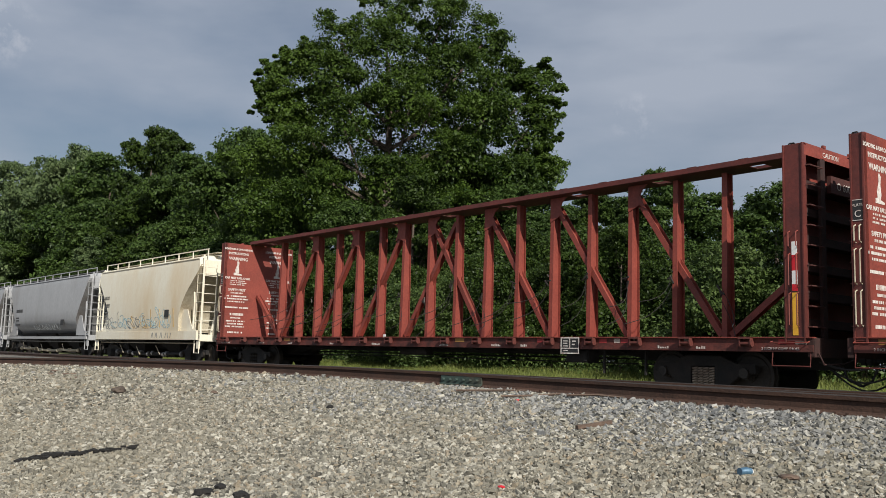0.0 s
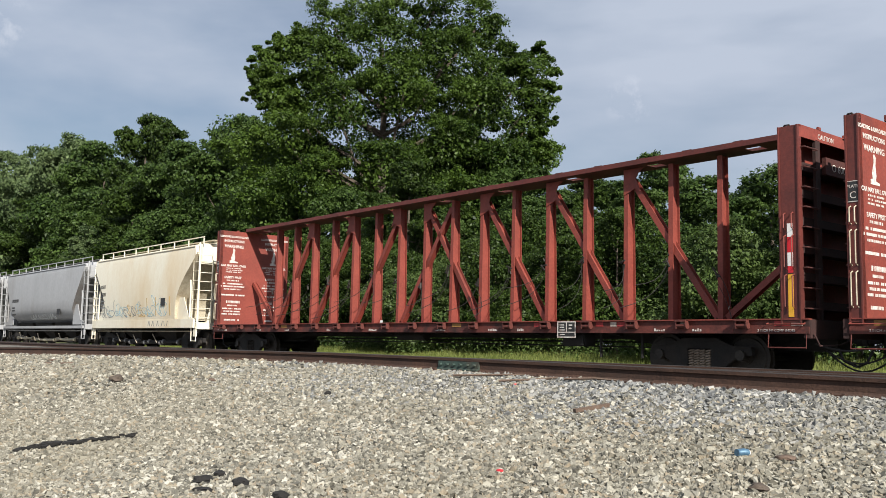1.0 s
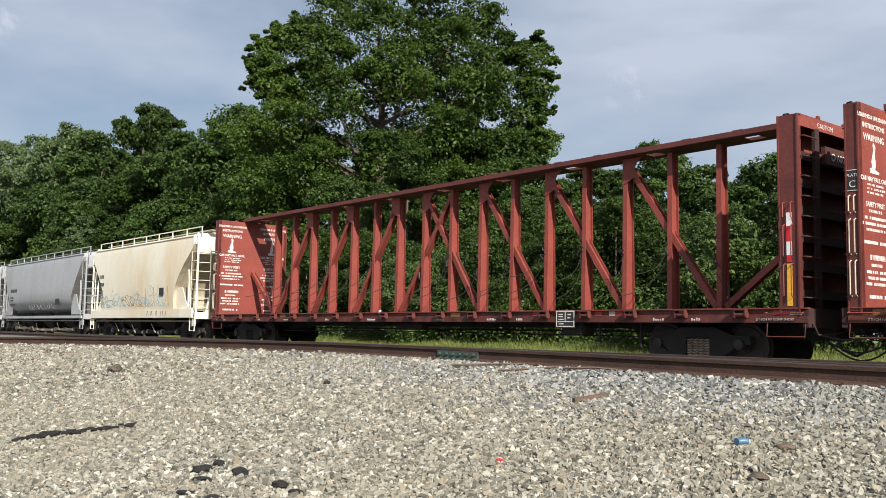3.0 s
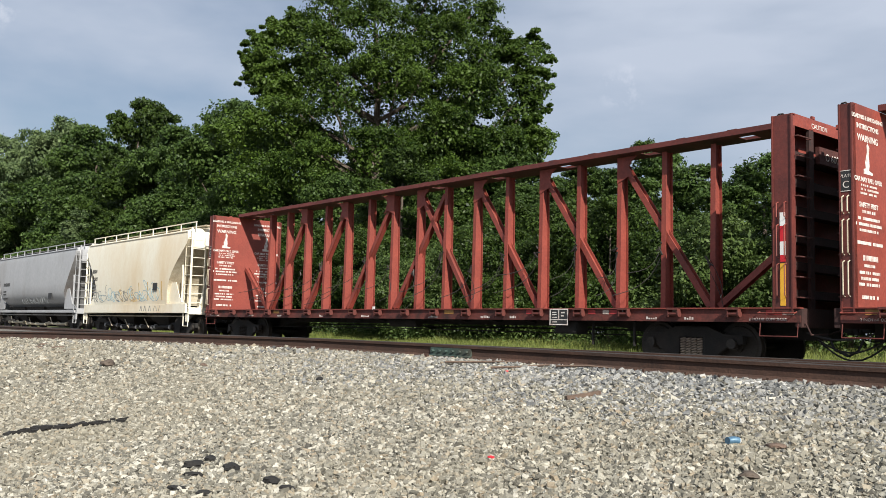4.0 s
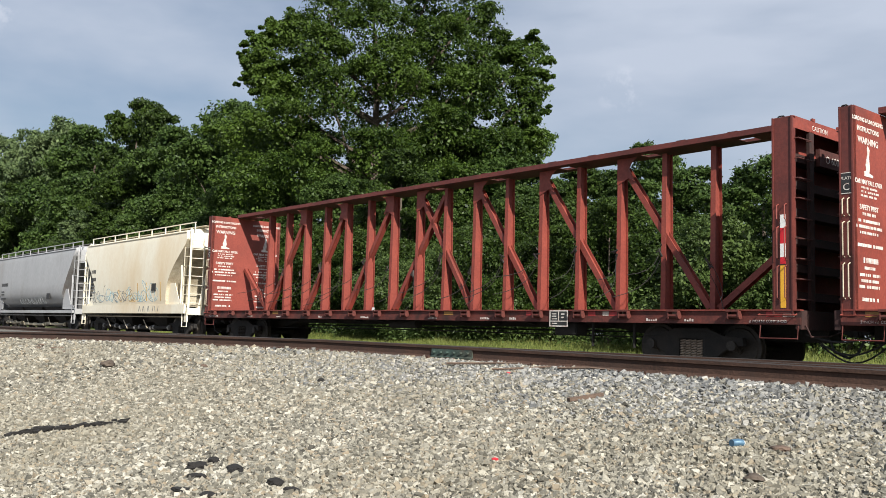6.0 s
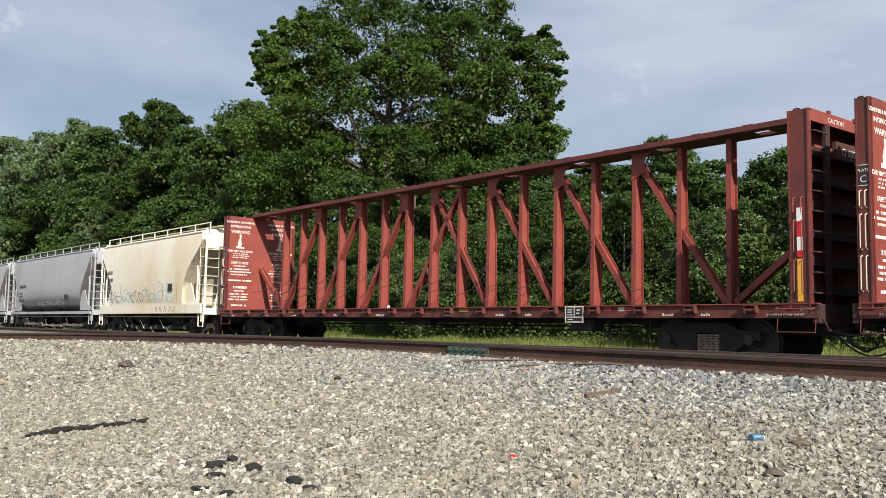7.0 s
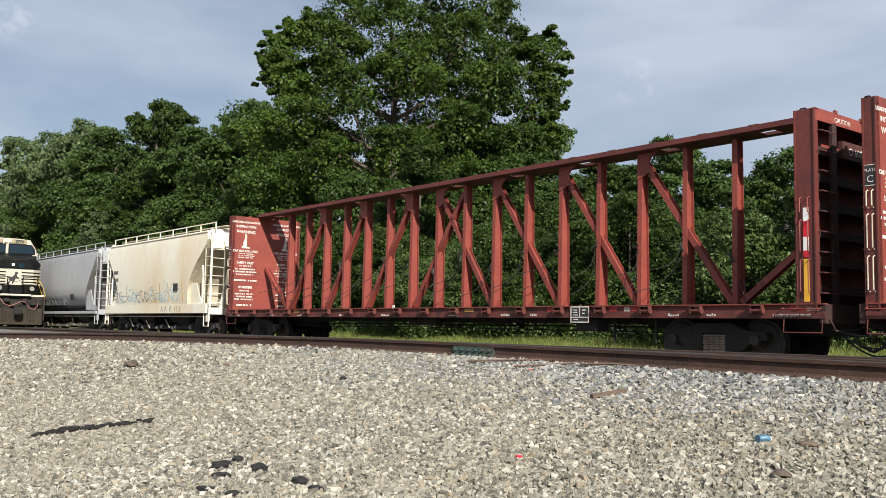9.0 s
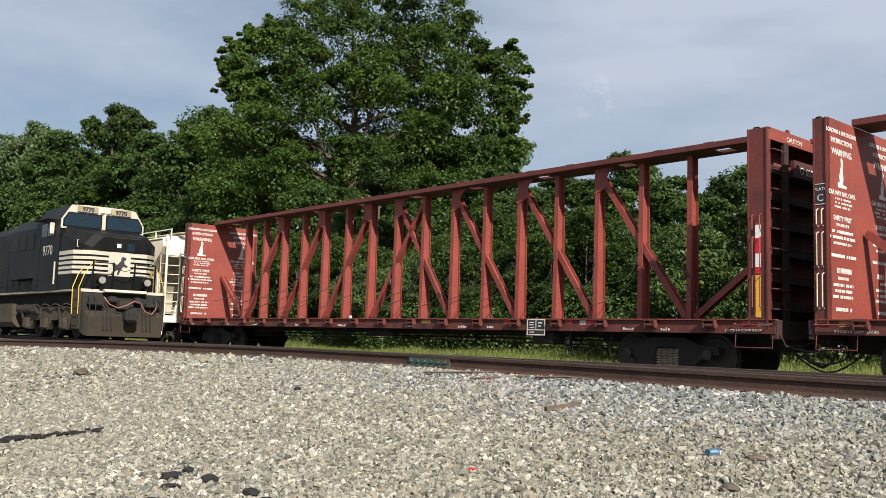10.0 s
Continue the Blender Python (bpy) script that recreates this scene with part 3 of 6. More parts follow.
def plant_trees():
    # the tall tree that stands over the wood
    lobes = ((-3.2, 0, 20.4, 2.3), (-0.3, 0, 21.8, 2.4), (3.2, 0, 21.8, 2.5), (6.0, 0, 20.7, 2.2), (7.2, 0.3, 18.4, 1.8), (9.6, 0, 18.0, 1.65), (9.9, 0, 16.0, 1.6), (9.3, 0, 14.0, 1.8),
             (10.4, -0.5, 12.3, 1.5), (9.0, -1, 10.6, 2.0), (-7.1, 0, 17.5, 1.5), (-5.5, 0, 18.8, 1.6), (-7.2, -0.5, 15.8, 1.3), (-5.8, -1, 15.0, 1.8))
    front = ((0, -2.5, 18.6, 2.5), (4, -2.5, 17.8, 2.5), (-3.4, -2.5, 17.3, 2.2), (1.4, -3.5, 15.3, 2.4), (6, -3, 14.8, 2.4), (-2.6, -3.6, 13.9, 2.4), (-5.7, -3, 12.4, 2.2), (3.8, -4, 12.0, 2.4),
             (7.4, -3.4, 11.0, 2.3), (-8.3, -2.5, 11.8, 2.1), (0.4, -4.2, 10.4, 2.3), (-3.8, -4.4, 9.2, 2.3), (4.8, -4.4, 8.4, 2.4), (8.8, -3.6, 7.6, 2.2), (-7.4, -3.6, 8.6, 2.3),
             (-1.0, -4.8, 6.6, 2.3), (2.8, -4.8, 5.8, 2.4), (-5.4, -4.2, 5.8, 2.3), (7.0, -4.2, 5.2, 2.3), (10, -3, 5.2, 2.1))
    behind = ((0.5, 1.5, 17.5, 3.2), (5, 1.5, 16, 3.0), (-4, 1.5, 15.6, 2.6), (0, 2, 12.6, 3.2), (5.5, 2, 11, 3.2), (-5, 1.5, 10.6, 3.0), (0, 1.5, 8, 3.2), (-1.6, 0.8, 15.6, 2.6), (2.0, 0.8, 15.0, 2.6), (7.4, 0.4, 15.4, 2.2), (7.8, 0.8, 12.2, 2.4), (-4.6, 0.6, 12.6, 2.6), (2.6, 1.0, 19.0, 2.4))
    blobs = [(x, y, z, r, r, r * 0.85) for x, y, z, r in lobes + front + behind]
    edge = np.random.default_rng(64)
    for x, y, z, r in lobes:
        for _ in range(4):
            a, q = edge.uniform(-0.6, math.pi + 0.6), edge.uniform(0.4, 0.8)
            blobs.append((x + math.cos(a) * r * 0.95, y, z + math.sin(a) * r * 0.85, q, q, q * 0.8))
    make_tree("tall_tree", "tall broad-crowned deciduous tree in full green leaf above the wood", 21, blobs, 10, 11, 60, 0.084, LEAF_BIG, 0.55, 21, pose(-46.7, 33.5, ground_at(-46.7, 33), 0, 0, 53), 22)
    # trees of the wood's edge: three builds, copied along the line
    kinds = []
    for k, (h, w, n, leaf) in enumerate(((15, 12, 13, LEAF_A), (13, 11, 13, LEAF_SILVER), (17, 10, 14, LEAF_B))):
        r2 = np.random.default_rng(40 + k)
        kinds.append(make_tree("wood_tree", ("dense green deciduous tree at the edge of the wood", "pale green rounded tree at the edge of the wood", "dark green upright tree at the edge of the wood")[k],
                               h, crown_blobs(h, w, r2, n, 0.16, 0.24), 10, 10, 54, 0.105, leaf, 0.28, 50 + k,
                               pose((-91.0, -117.0, -80.0)[k], 31, ground_at(-90, 31), 0, 0, 40 * k) @ Matrix.Diagonal(((1.25, 1.25, 1.31, 1), (1.45, 1.45, 1.70, 1), (0.98, 0.98, 1.22, 1))[k]), group="trees along the wood's edge"))
    rows = ((-136, 33, 1.4, 1.45, 1), (-96.5, 32.5, 1.2, 1.56, 1), (-110.5, 32, 1.2, 1.66, 1), (-103, 31, 1.4, 1.66, 1), (-75, 32, 0.95, 1.1, 2), (-70.5, 31, 1.0, 1.1, 0), (-66, 33, 1.0, 1.1, 0), (-61, 31, 1.05, 1.12, 0), (-86, 28, 1.0, 0.95, 0), (-98, 27.5, 1.0, 0.85, 2),
            (-110, 27.5, 1.1, 1.0, 0), (-150, 32, 1.3, 1.2, 0), (-73, 27.5, 0.85, 0.75, 2), (-79.5, 27, 0.8, 0.72, 1), (-64, 27.5, 0.75, 0.7, 0), (-124, 28, 1.2, 1.1, 2), (-55, 29, 0.75, 0.72, 0),
            (-33, 33, 0.52, 0.52, 0), (-38, 30, 0.55, 0.55, 0), (-43, 28, 0.6, 0.6, 0), (-49, 27.5, 0.62, 0.62, 0), (-36.5, 28, 0.56, 0.56, 2), (-20, 30, 0.5, 0.45, 0), (-16.6, 28.6, 0.5, 0.435, 0), (-25.5, 29.6, 0.5, 0.44, 2),
            (-52, 38, 0.95, 0.95, 0), (-45, 39, 0.9, 0.9, 0), (-39, 38, 0.8, 0.8, 0), (-58, 36, 0.9, 0.9, 2), (-48, 41, 1.0, 1.0, 2), (-42, 36, 0.78, 0.78, 2),
            (-23.2, 31, 0.56, 0.56, 0), (-29.5, 30, 0.5, 0.44, 0), (-13.2, 29.5, 0.48, 0.39, 0), (-9.0, 30, 0.5, 0.42, 2), (-4, 31, 0.5, 0.45, 0), (2, 31, 0.5, 0.42, 0))
    for i, (x, y, wide, tall, k) in enumerate(rows):
        b = kinds[k].scale
        copy_thing(kinds[k], pose(x, y, ground_at(x, y), 0, 0, 67 * i) @ Matrix.Diagonal((wide / b.x, wide / b.y, tall / b.z, 1)))
    # thicket in front of the wood
    r3 = np.random.default_rng(77)
    bush_kinds = []
    for k in range(3):
        h, w = (5.0, 4.4, 3.4)[k], (6.0, 5.5, 4.5)[k]
        bush_kinds.append(make_tree("thicket_bush", ("leafy green shrub thicket behind the tracks", "leafy green shrub thicket behind the tracks", "pale green low shrub at the foot of the wood")[k], h, crown_blobs(h, w, r3, 10, 0.10, 0.27), 9, 10, 62, 0.044, (LEAF_B, LEAF_B, LEAF_PALE)[k], 0.07, 90 + k,
                                    pose((-20, -25.2, -30)[k], (24.4, 23.6, 23.0)[k], ground_at(-20, 24), 0, 0, 30 * k), group="shrubs of the thicket"))
    xs = [-120, -112, -104, -96, -89, -83, -77, -71.5, -66, -61, -56.5, -52, -47.8, -44, -40.5, -37, -33.6, -27.6, -22.6, -17.2, -14.4, -11.4, -8.6, -5.4, -2.2, 1.5, 5.5]
    for i, x in enumerate(xs):
        y = 23.6 + 1.5 * math.sin(i * 2.1)
        s = 0.92 + 0.16 * math.sin(i * 1.3) + (0.25 if x < -60 else 0)
        copy_thing(bush_kinds[i % 3], pose(x, y, ground_at(x, y), 0, 0, 51 * i) @ Matrix.Scale(s, 4))
    for i in range(9):
        x = -54 + i * 5.2
        copy_thing(bush_kinds[(i + 1) % 3], pose(x, 26.8 + 0.8 * math.sin(i * 1.7), ground_at(x, 26), 0, 0, 71 * i) @ Matrix.Scale(1.15, 4))


plant_trees()


def grass():
    """Blades of uncut grass on the bank behind the far track."""
    rng = np.random.default_rng(8)
    n = 110000
    x, y = -62 * rng.uniform(0, 1, n) ** 0.8 + 4, 17.35 + 5.8 * rng.uniform(0, 1, n)
    z = np.array([lot_height(a, b) for a, b in zip(x, y)])
    hgt = rng.uniform(0.05, 0.16, n) * (1 + 0.7 * (y - 17.7) / 5)
    a = rng.uniform(0, 2 * math.pi, n)
    dx, dy = np.cos(a) * 0.009, np.sin(a) * 0.009
    lx, ly = rng.normal(0, 0.06, n), rng.normal(0, 0.06, n)
    v = np.stack([np.stack([x - dx, y - dy, z], -1), np.stack([x + dx, y + dy, z], -1), np.stack([x + lx, y + ly, z + hgt], -1)], 1).reshape(-1, 3)
    tagged(new("grass", many("grass", v, 3, GRASS)), "uncut green grass on the bank behind the tracks", "grass", kind="stuff")


grass()


def undergrowth():
    """Low weeds and saplings that close the foot of the thicket."""
    rng = np.random.default_rng(17)
    n = 900
    x, y = rng.uniform(-75, 8, n), 21.8 + 5.0 * rng.uniform(0, 1, n) ** 1.2
    clumps = [(a, b, lot_height(a, b) + 0.3, 0.55, 0.5, 0.5 + 0.25 * c) for a, b, c in zip(x, y, rng.uniform(0, 1, n))]
    tagged(new("undergrowth", many("undergrowth", leaves(clumps, 70, 0.05, rng), 4, LEAF_PALE)), "low green weeds at the foot of the thicket", "undergrowth", kind="stuff")


undergrowth()


# ---- freight cars ----
POST_X = [1.905 + 1.219 * i for i in range(16)]


def wheel_mesh(r):
    bm = disc(B(), (0, 0, 0), (0, 1, 0), r, 0.05, 28)
    disc(bm, (0, -0.062, 0), (0, 1, 0), r * 0.82, 0.012, 24, r * 0.86)
    disc(bm, (0, 0.06, 0), (0, 1, 0), r + 0.026, 0.015, 28)
    disc(bm, (0, -0.08, 0), (0, 1, 0), 0.11, 0.05, 12)
    return mesh_of("wheel", bm, STEEL, True)


WHEEL = wheel_mesh(0.457)


def truck(parent, x, paintwork, width=1.0):
    """A two-axle truck: side frames with spring nests, wheels and axles."""
    tr = part("truck", box(B(), x - 0.16, x + 0.16, -0.9, 0.9, 0.42, 0.72, 0.02), GRIME, parent)
    for s in (-1, 1):
        y = s * width
        bm = B()
        arch = [(-1.15, 0.50), (-1.13, 0.66), (-0.72, 0.68), (-0.38, 0.82), (0.38, 0.82), (0.72, 0.68), (1.13, 0.66), (1.15, 0.50),
                (0.86, 0.48), (0.52, 0.24), (0.34, 0.17), (-0.34, 0.17), (-0.52, 0.24), (-0.86, 0.48)]
        outer = [Vector((x + u, 0, v)) for u, v in arch]
        f0 = [bm.verts.new((p.x, y - 0.06, p.z)) for p in outer]
        f1 = [bm.verts.new((p.x, y + 0.06, p.z)) for p in outer]
        n = len(arch)
        for k in range(n):
            bm.faces.new((f0[k], f0[(k + 1) % n], f1[(k + 1) % n], f1[k]))
        hole = [(-0.27, 0.62), (0.27, 0.62), (0.27, 0.23), (-0.27, 0.23)]
        for ring, yy in ((f0, y - 0.06), (f1, y + 0.06)):
            h = [bm.verts.new((x + u, yy, v)) for u, v in hole]
            bm.faces.new((ring[3], ring[4], h[1], h[0]))
            bm.faces.new((ring[4], ring[5], ring[9], ring[10], h[2], h[1]))
            bm.faces.new((ring[10], ring[11], h[3], h[2]))
            bm.faces.new((ring[11], ring[12], ring[2], ring[3], h[0], h[3]))
            bm.faces.new((ring[2], ring[12], ring[13], ring[0], ring[1]))
            bm.faces.new((ring[5], ring[6], ring[7], ring[8], ring[9]))
        part("side_frame", bm, GRIME, tr)
        for k in range(4):
            bm = B()
            cx = x - 0.195 + 0.13 * k
            pts = [(cx + 0.05 * math.cos(a), y + s * 0.03 + 0.05 * math.sin(a), 0.24 + 0.35 * a / (14 * math.pi)) for a in np.linspace(0, 14 * math.pi, 71)]
            part("spring", rod(bm, pts, 0.0145, 5), paintwork, tr)
        part("spring_plate", box(B(), x - 0.27, x + 0.27, y - 0.075, y + 0.075, 0.205, 0.228), paintwork, tr)
        for u in (-0.92, 0.92):
            part("bearing_cap", disc(B(), (x + u, y + s * 0.07, 0.50), (0, 1, 0), 0.10, 0.05, 12), STEEL, tr)
    for u in (-0.92, 0.92):
        axle = part("axle", rod(B(), [(x + u, -1.0, 0.457), (x + u, 1.0, 0.457)], 0.08, 10), STEEL, tr)
        for s in (-1, 1):
            piece("wheel", WHEEL, axle, pose(x + u, s * 0.76, 0.457, 0, 0, 0 if s < 0 else 180))
    return tr


def coupler(parent, x, s, z=0.86):
    bm = box(B(), min(x, x + s * 0.3), max(x, x + s * 0.3), -0.08, 0.08, z - 0.1, z + 0.1, 0.015)
    box(bm, min(x + s * 0.28, x + s * 0.46), max(x + s * 0.28, x + s * 0.46), -0.15, 0.15, z - 0.15, z + 0.15, 0.04)
    c = part("coupler", bm, GRIME, parent)
    pts = [(x, -0.35, z - 0.2), (x + s * 0.1, -0.36, z - 0.42), (x + s * 0.3, -0.3, z - 0.52), (x + s * 0.45, -0.25, z - 0.45)]
    part("air_hose", rod(B(), pts, 0.022, 6), DECAL_BLACK, c)
    return c


def text_block(parent, yc, on_x):
    """The instructions on a bulkhead: words where they can be read, bars for the small print."""
    def line(z, w, h):
        bm = B()
        rnd = random.Random(int(z * 1000) + int(yc * 10))
        y = yc - w / 2
        while y < yc + w / 2:
            e = min(y + rnd.uniform(0.018, 0.045) * (1 + h * 8), yc + w / 2)
            if rnd.random() > 0.12:
                box(bm, on_x + 0.001, on_x + 0.005, y, e, z, z + h)
            y = e + (0.03 if rnd.random() < 0.2 else 0.009)
        tagged(part("small_print", bm, WHITE, parent), kind="stuff")

    def words(t, z, size):
        lettering(t, size * 0.93, Matrix.Translation((on_x + 0.003, yc, z)) @ FACE_PX, WHITE, parent, bold=0.004)
    words("LOADING & UNLOADING", 4.40, 0.105)
    words("INSTRUCTIONS", 4.23, 0.125)
    words("WARNING", 4.02, 0.17)
    shape = [(-0.17, 3.46), (0.16, 3.46), (0.17, 3.50), (0.02, 3.53), (0.05, 3.62), (0.02, 3.80), (0.05, 3.93), (-0.02, 4.0), (-0.05, 3.95), (-0.04, 3.84), (-0.11, 3.66), (-0.09, 3.56), (-0.17, 3.54)]
    bm = extrude_profile(B(), [(yc + u, v) for u, v in shape], "x", on_x + 0.001, on_x + 0.005)
    part("pictogram", bm, WHITE, parent, "worn white pictogram")
    words("CAR MAY FALL OVER", 3.32, 0.115)
    for z, w in ((3.24, 0.62), (3.17, 0.75), (3.10, 0.6)):
        line(z, w, 0.035)
    words("SAFETY FIRST", 2.88, 0.125)
    for z, w, h in ((2.78, 0.5, 0.05), (2.66, 0.8, 0.05), (2.56, 0.95, 0.05), (2.46, 0.7, 0.045), (2.24, 1.0, 0.055), (1.97, 0.62, 0.09),
                    (1.86, 0.4, 0.05), (1.74, 0.75, 0.05), (1.64, 0.65, 0.05), (1.54, 0.8, 0.05), (1.32, 0.6, 0.06)):
        line(z, w, h)


def post_mesh():
    """A standing post: web and two flanges, wider in its foot than at its head."""
    def outline(d, z):
        half, t, w0, w1 = 0.06, 0.016, -0.012, 0.003
        return [(x, y, z) for x, y in ((-half, -d), (half, -d), (half, -d + t), (w1, -d + t), (w1, d - t), (half, d - t),
                                       (half, d), (-half, d), (-half, d - t), (w0, d - t), (w0, -d + t), (-half, -d + t))]
    bm = loft(B(), [outline(0.152, 1.13), outline(0.108, 4.62)])
    return mesh_of("post", bm, RED)


def winch_mesh():
    """A strap winch: an open bracket of bent plate with a ratchet drum in it."""
    bm = box(B(), -0.115, -0.095, -0.10, 0.02, -0.13, 0.035)
    box(bm, 0.095, 0.115, -0.10, 0.02, -0.13, 0.035)
    box(bm, -0.13, 0.13, -0.115, -0.10, 0.005, 0.045)
    box(bm, -0.13, 0.13, -0.10, 0.02, 0.035, 0.045)
    disc(bm, (0, -0.06, -0.075), (1, 0, 0), 0.038, 0.125, 10)
    disc(bm, (0.13, -0.06, -0.075), (1, 0, 0), 0.062, 0.010, 12)
    bar(bm, (-0.14, -0.06, -0.075), (-0.19, -0.06, -0.16), 0.02, 0.03)
    return mesh_of("winch", bm, SILL)


POST, WINCH = post_mesh(), winch_mesh()


def grab(parent, pts, material, r=0.013):
    return part("grab_iron", rod(B(), pts, r, 6), material, parent)


def bulkhead(car, x_in, s):
    """An end wall of the car: flat inside, ribbed outside. s: the way out of the car along x."""
    deep = 0.39 if s > 0 else 0.24
    x_out = x_in + s * deep
    lo, hi = min(x_in, x_in + s * 0.02), max(x_in, x_in + s * 0.02)
    bh = part("bulkhead", box(B(), lo, hi, -1.40, 1.40, 1.16, 4.60), RED, car, "red bulkhead with worn white lettering" if s < 0 else "red bulkhead")
    a, b = min(x_in, x_out), max(x_in, x_out)
    for y0 in (-1, 1):
        bm = box(B(), a + 0.02, b - 0.02, min(y0 * 1.38, y0 * 1.415), max(y0 * 1.38, y0 * 1.415), 1.10, 4.62)
        for xx in (a, b - 0.03):
            box(bm, xx, xx + 0.03, min(y0 * 1.30, y0 * 1.435), max(y0 * 1.30, y0 * 1.435), 1.06, 4.63, 0.004)
        # Posts take the darker red that holds the shade of the car's side.
        part("corner_post", bm, RED_SIDE_SHADE, bh)
    bm = box(B(), a, b, -1.37, 1.37, 4.60, 4.64)
    box(bm, min(x_out, x_out - s * 0.025), max(x_out, x_out - s * 0.025), -1.37, 1.37, 4.42, 4.60)
    part("top_rail", bm, RED, bh)
    for y in (-0.62, 0.35):
        part("top_lug", box(B(), min(x_out, x_out - s * 0.05), max(x_out, x_out - s * 0.05), y - 0.05, y + 0.05, 4.641, 4.705, 0.008), RED, bh)
    part("top_hook", rod(B(), [(x_in + s * 0.1, -1.38, 4.63), (x_in + s * 0.12, -1.38, 4.655), (x_in + s * 0.2, -1.36, 4.655), (x_in + s * 0.22, -1.36, 4.63)], 0.014, 6), GRIME, bh)
    # Outer ribs and stiffeners carry the car end's shade in their colour.
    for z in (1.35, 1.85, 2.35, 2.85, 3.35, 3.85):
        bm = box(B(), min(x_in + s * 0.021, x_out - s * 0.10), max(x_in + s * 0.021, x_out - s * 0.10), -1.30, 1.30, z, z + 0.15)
        part("rib", bm, RED_END_SHADE, bh)
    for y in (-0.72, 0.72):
        part("stiffener", box(B(), min(x_out - s * 0.06, x_out), max(x_out - s * 0.06, x_out), y - 0.08, y + 0.08, 0.95, 4.44), RED_END_SHADE, bh)
    # Rungs use the dark red to match the shade on the car end.
    for k in range(9):
        z = 1.35 + 0.36 * k
        grab(bh, [(x_out - s * 0.02, -1.33, z), (x_out + s * 0.07, -1.33, z), (x_out + s * 0.07, -0.86, z), (x_out - s * 0.02, -0.86, z)], RED_DARK)
    for z in ((1.35, 1.95), (2.05, 2.65), (2.75, 3.05)):
        for dx in (0.30, 0.68):
            xx = a + deep * dx
            grab(bh, [(xx, -1.415, z[0]), (xx, -1.48, z[0] + 0.03), (xx, -1.48, z[1] - 0.03), (xx, -1.415, z[1])], RED if s > 0 else CREAM_DIRTY_SHADED, 0.012)
    return bh


def centerbeam_car(m, label):
    car = thing("centerbeam_flat_car", label, "freight car", m, "standing freight cars")
    # sills and deck
    for s in (-1, 1):
        a, b = sorted((s * 1.42, s * 1.385))
        sill = part("side_sill", box(B(), -0.25, 22.77, a, b, 0.905, 1.03, 0.004), SILL, car, "grimy red side sill")
        a, b = sorted((s * 1.384, s * 1.36))
        part("pocket_channel", box(B(), -0.25, 22.77, a, b, 0.93, 1.145), SILL, sill)
        a, b = sorted((s * 1.432, s * 1.30))
        part("deck_edge", box(B(), -0.25, 22.77, a, b, 1.147, 1.172, 0.004), RED, sill)
        a, b = sorted((s * 1.384, s * 1.30))
        part("sill_flange", box(B(), -0.25, 22.77, a, b, 0.906, 0.925), RED_DARK, sill)
        for x in [0.55] + POST_X + [21.5]:
            piece("winch", WINCH, sill, pose(x, s * 1.42, 1.125, 0, 0, 0 if s < 0 else 180))
    part("deck", box(B(), -0.2, 22.72, -1.375, 1.375, 1.10, 1.145), RED_DARK, car)
    bm = B()
    extrude_profile(bm, [(-0.2, 0.60), (3.0, 0.60), (4.4, 0.80), (17.9, 0.80), (19.2, 0.60), (22.7, 0.60), (22.7, 1.09), (-0.2, 1.09)], "y", -0.28, 0.28)
    part("centre_sill", bm, GRIME, car)
    for i, x in enumerate(POST_X):
        part("cross_bearer", extrude_profile(B(), [(-1.36, 1.09), (-1.36, 1.0), (-0.3, 0.86), (0.3, 0.86), (1.36, 1.0), (1.36, 1.09)], "x", x - 0.05, x + 0.05), GRIME, car)
    # centre beam
    beam = part("centre_beam", box(B(), 0.05, 22.2, -0.27, 0.27, 1.15, 1.20), RED, car)
    for x in POST_X:
        piece("post", POST, beam, pose(x, 0, 0))
    bm = B()
    for s in (-1, 1):
        a, b = sorted((s * 0.40, s * 0.385))
        # Flange shade is likewise put into its red.
        part("chord_flange", box(B(), -0.02, 22.27, a, b, 4.66, 4.77), RED_SIDE_SHADE, beam)
        a, b = sorted((s * 0.385, s * 0.16))
        box(bm, -0.02, 22.27, a, b, 4.655, 4.668)
    slots = [(POST_X[i] + 0.62, POST_X[i] + 0.94) for i in (1, 3, 5, 7, 9, 11, 13, 15)] + [(0.8, 1.1)]
    x = -0.02
    for a, b in sorted(slots):
        box(bm, x, a, -0.16, 0.16, 4.655, 4.668)
        x = b
    box(bm, x, 22.27, -0.16, 0.16, 4.655, 4.668)
    # Plate darker than its flanges: underside shade put into the colour.
    part("top_chord", bm, RED_DARK, beam, "slotted top chord plate with underside shade in its red")
    lug = mesh_of("chord_lug", box(B(), -0.11, 0.11, -0.02, 0.02, 0, 0.015), RED_DARK)
    for x in POST_X:
        piece("chord_lug", lug, beam, pose(x + 0.61, -0.37, 4.77))
    # diagonals two bays long, leaning to both ends from the middle
    def brace(x0, z0, x1, z1):
        bm = B()
        bar(bm, (x0, 0.0, z0), (x1, 0.0, z1), 0.15, 0.012)
        bar(bm, (x0, -0.075, z0), (x1, -0.075, z1), 0.012, 0.13)
        bar(bm, (x0, 0.075, z0), (x1, 0.075, z1), 0.012, 0.13)
        part("diagonal_brace", bm, RED, beam)
    for i in (7, 9, 11, 13):
        brace(POST_X[i] + 0.1, 4.42, POST_X[i + 2] - 0.12, 1.25)
    for i in (0, 2, 4, 6):
        brace(POST_X[i] + 0.12, 1.25, POST_X[i + 2] - 0.1, 4.42)
    brace(POST_X[15] + 0.1, 1.25, 22.2, 2.75)
    brace(POST_X[0] - 0.1, 1.25, 0.06, 2.75)
    for i in (7, 9, 11, 13):
        x = POST_X[i]
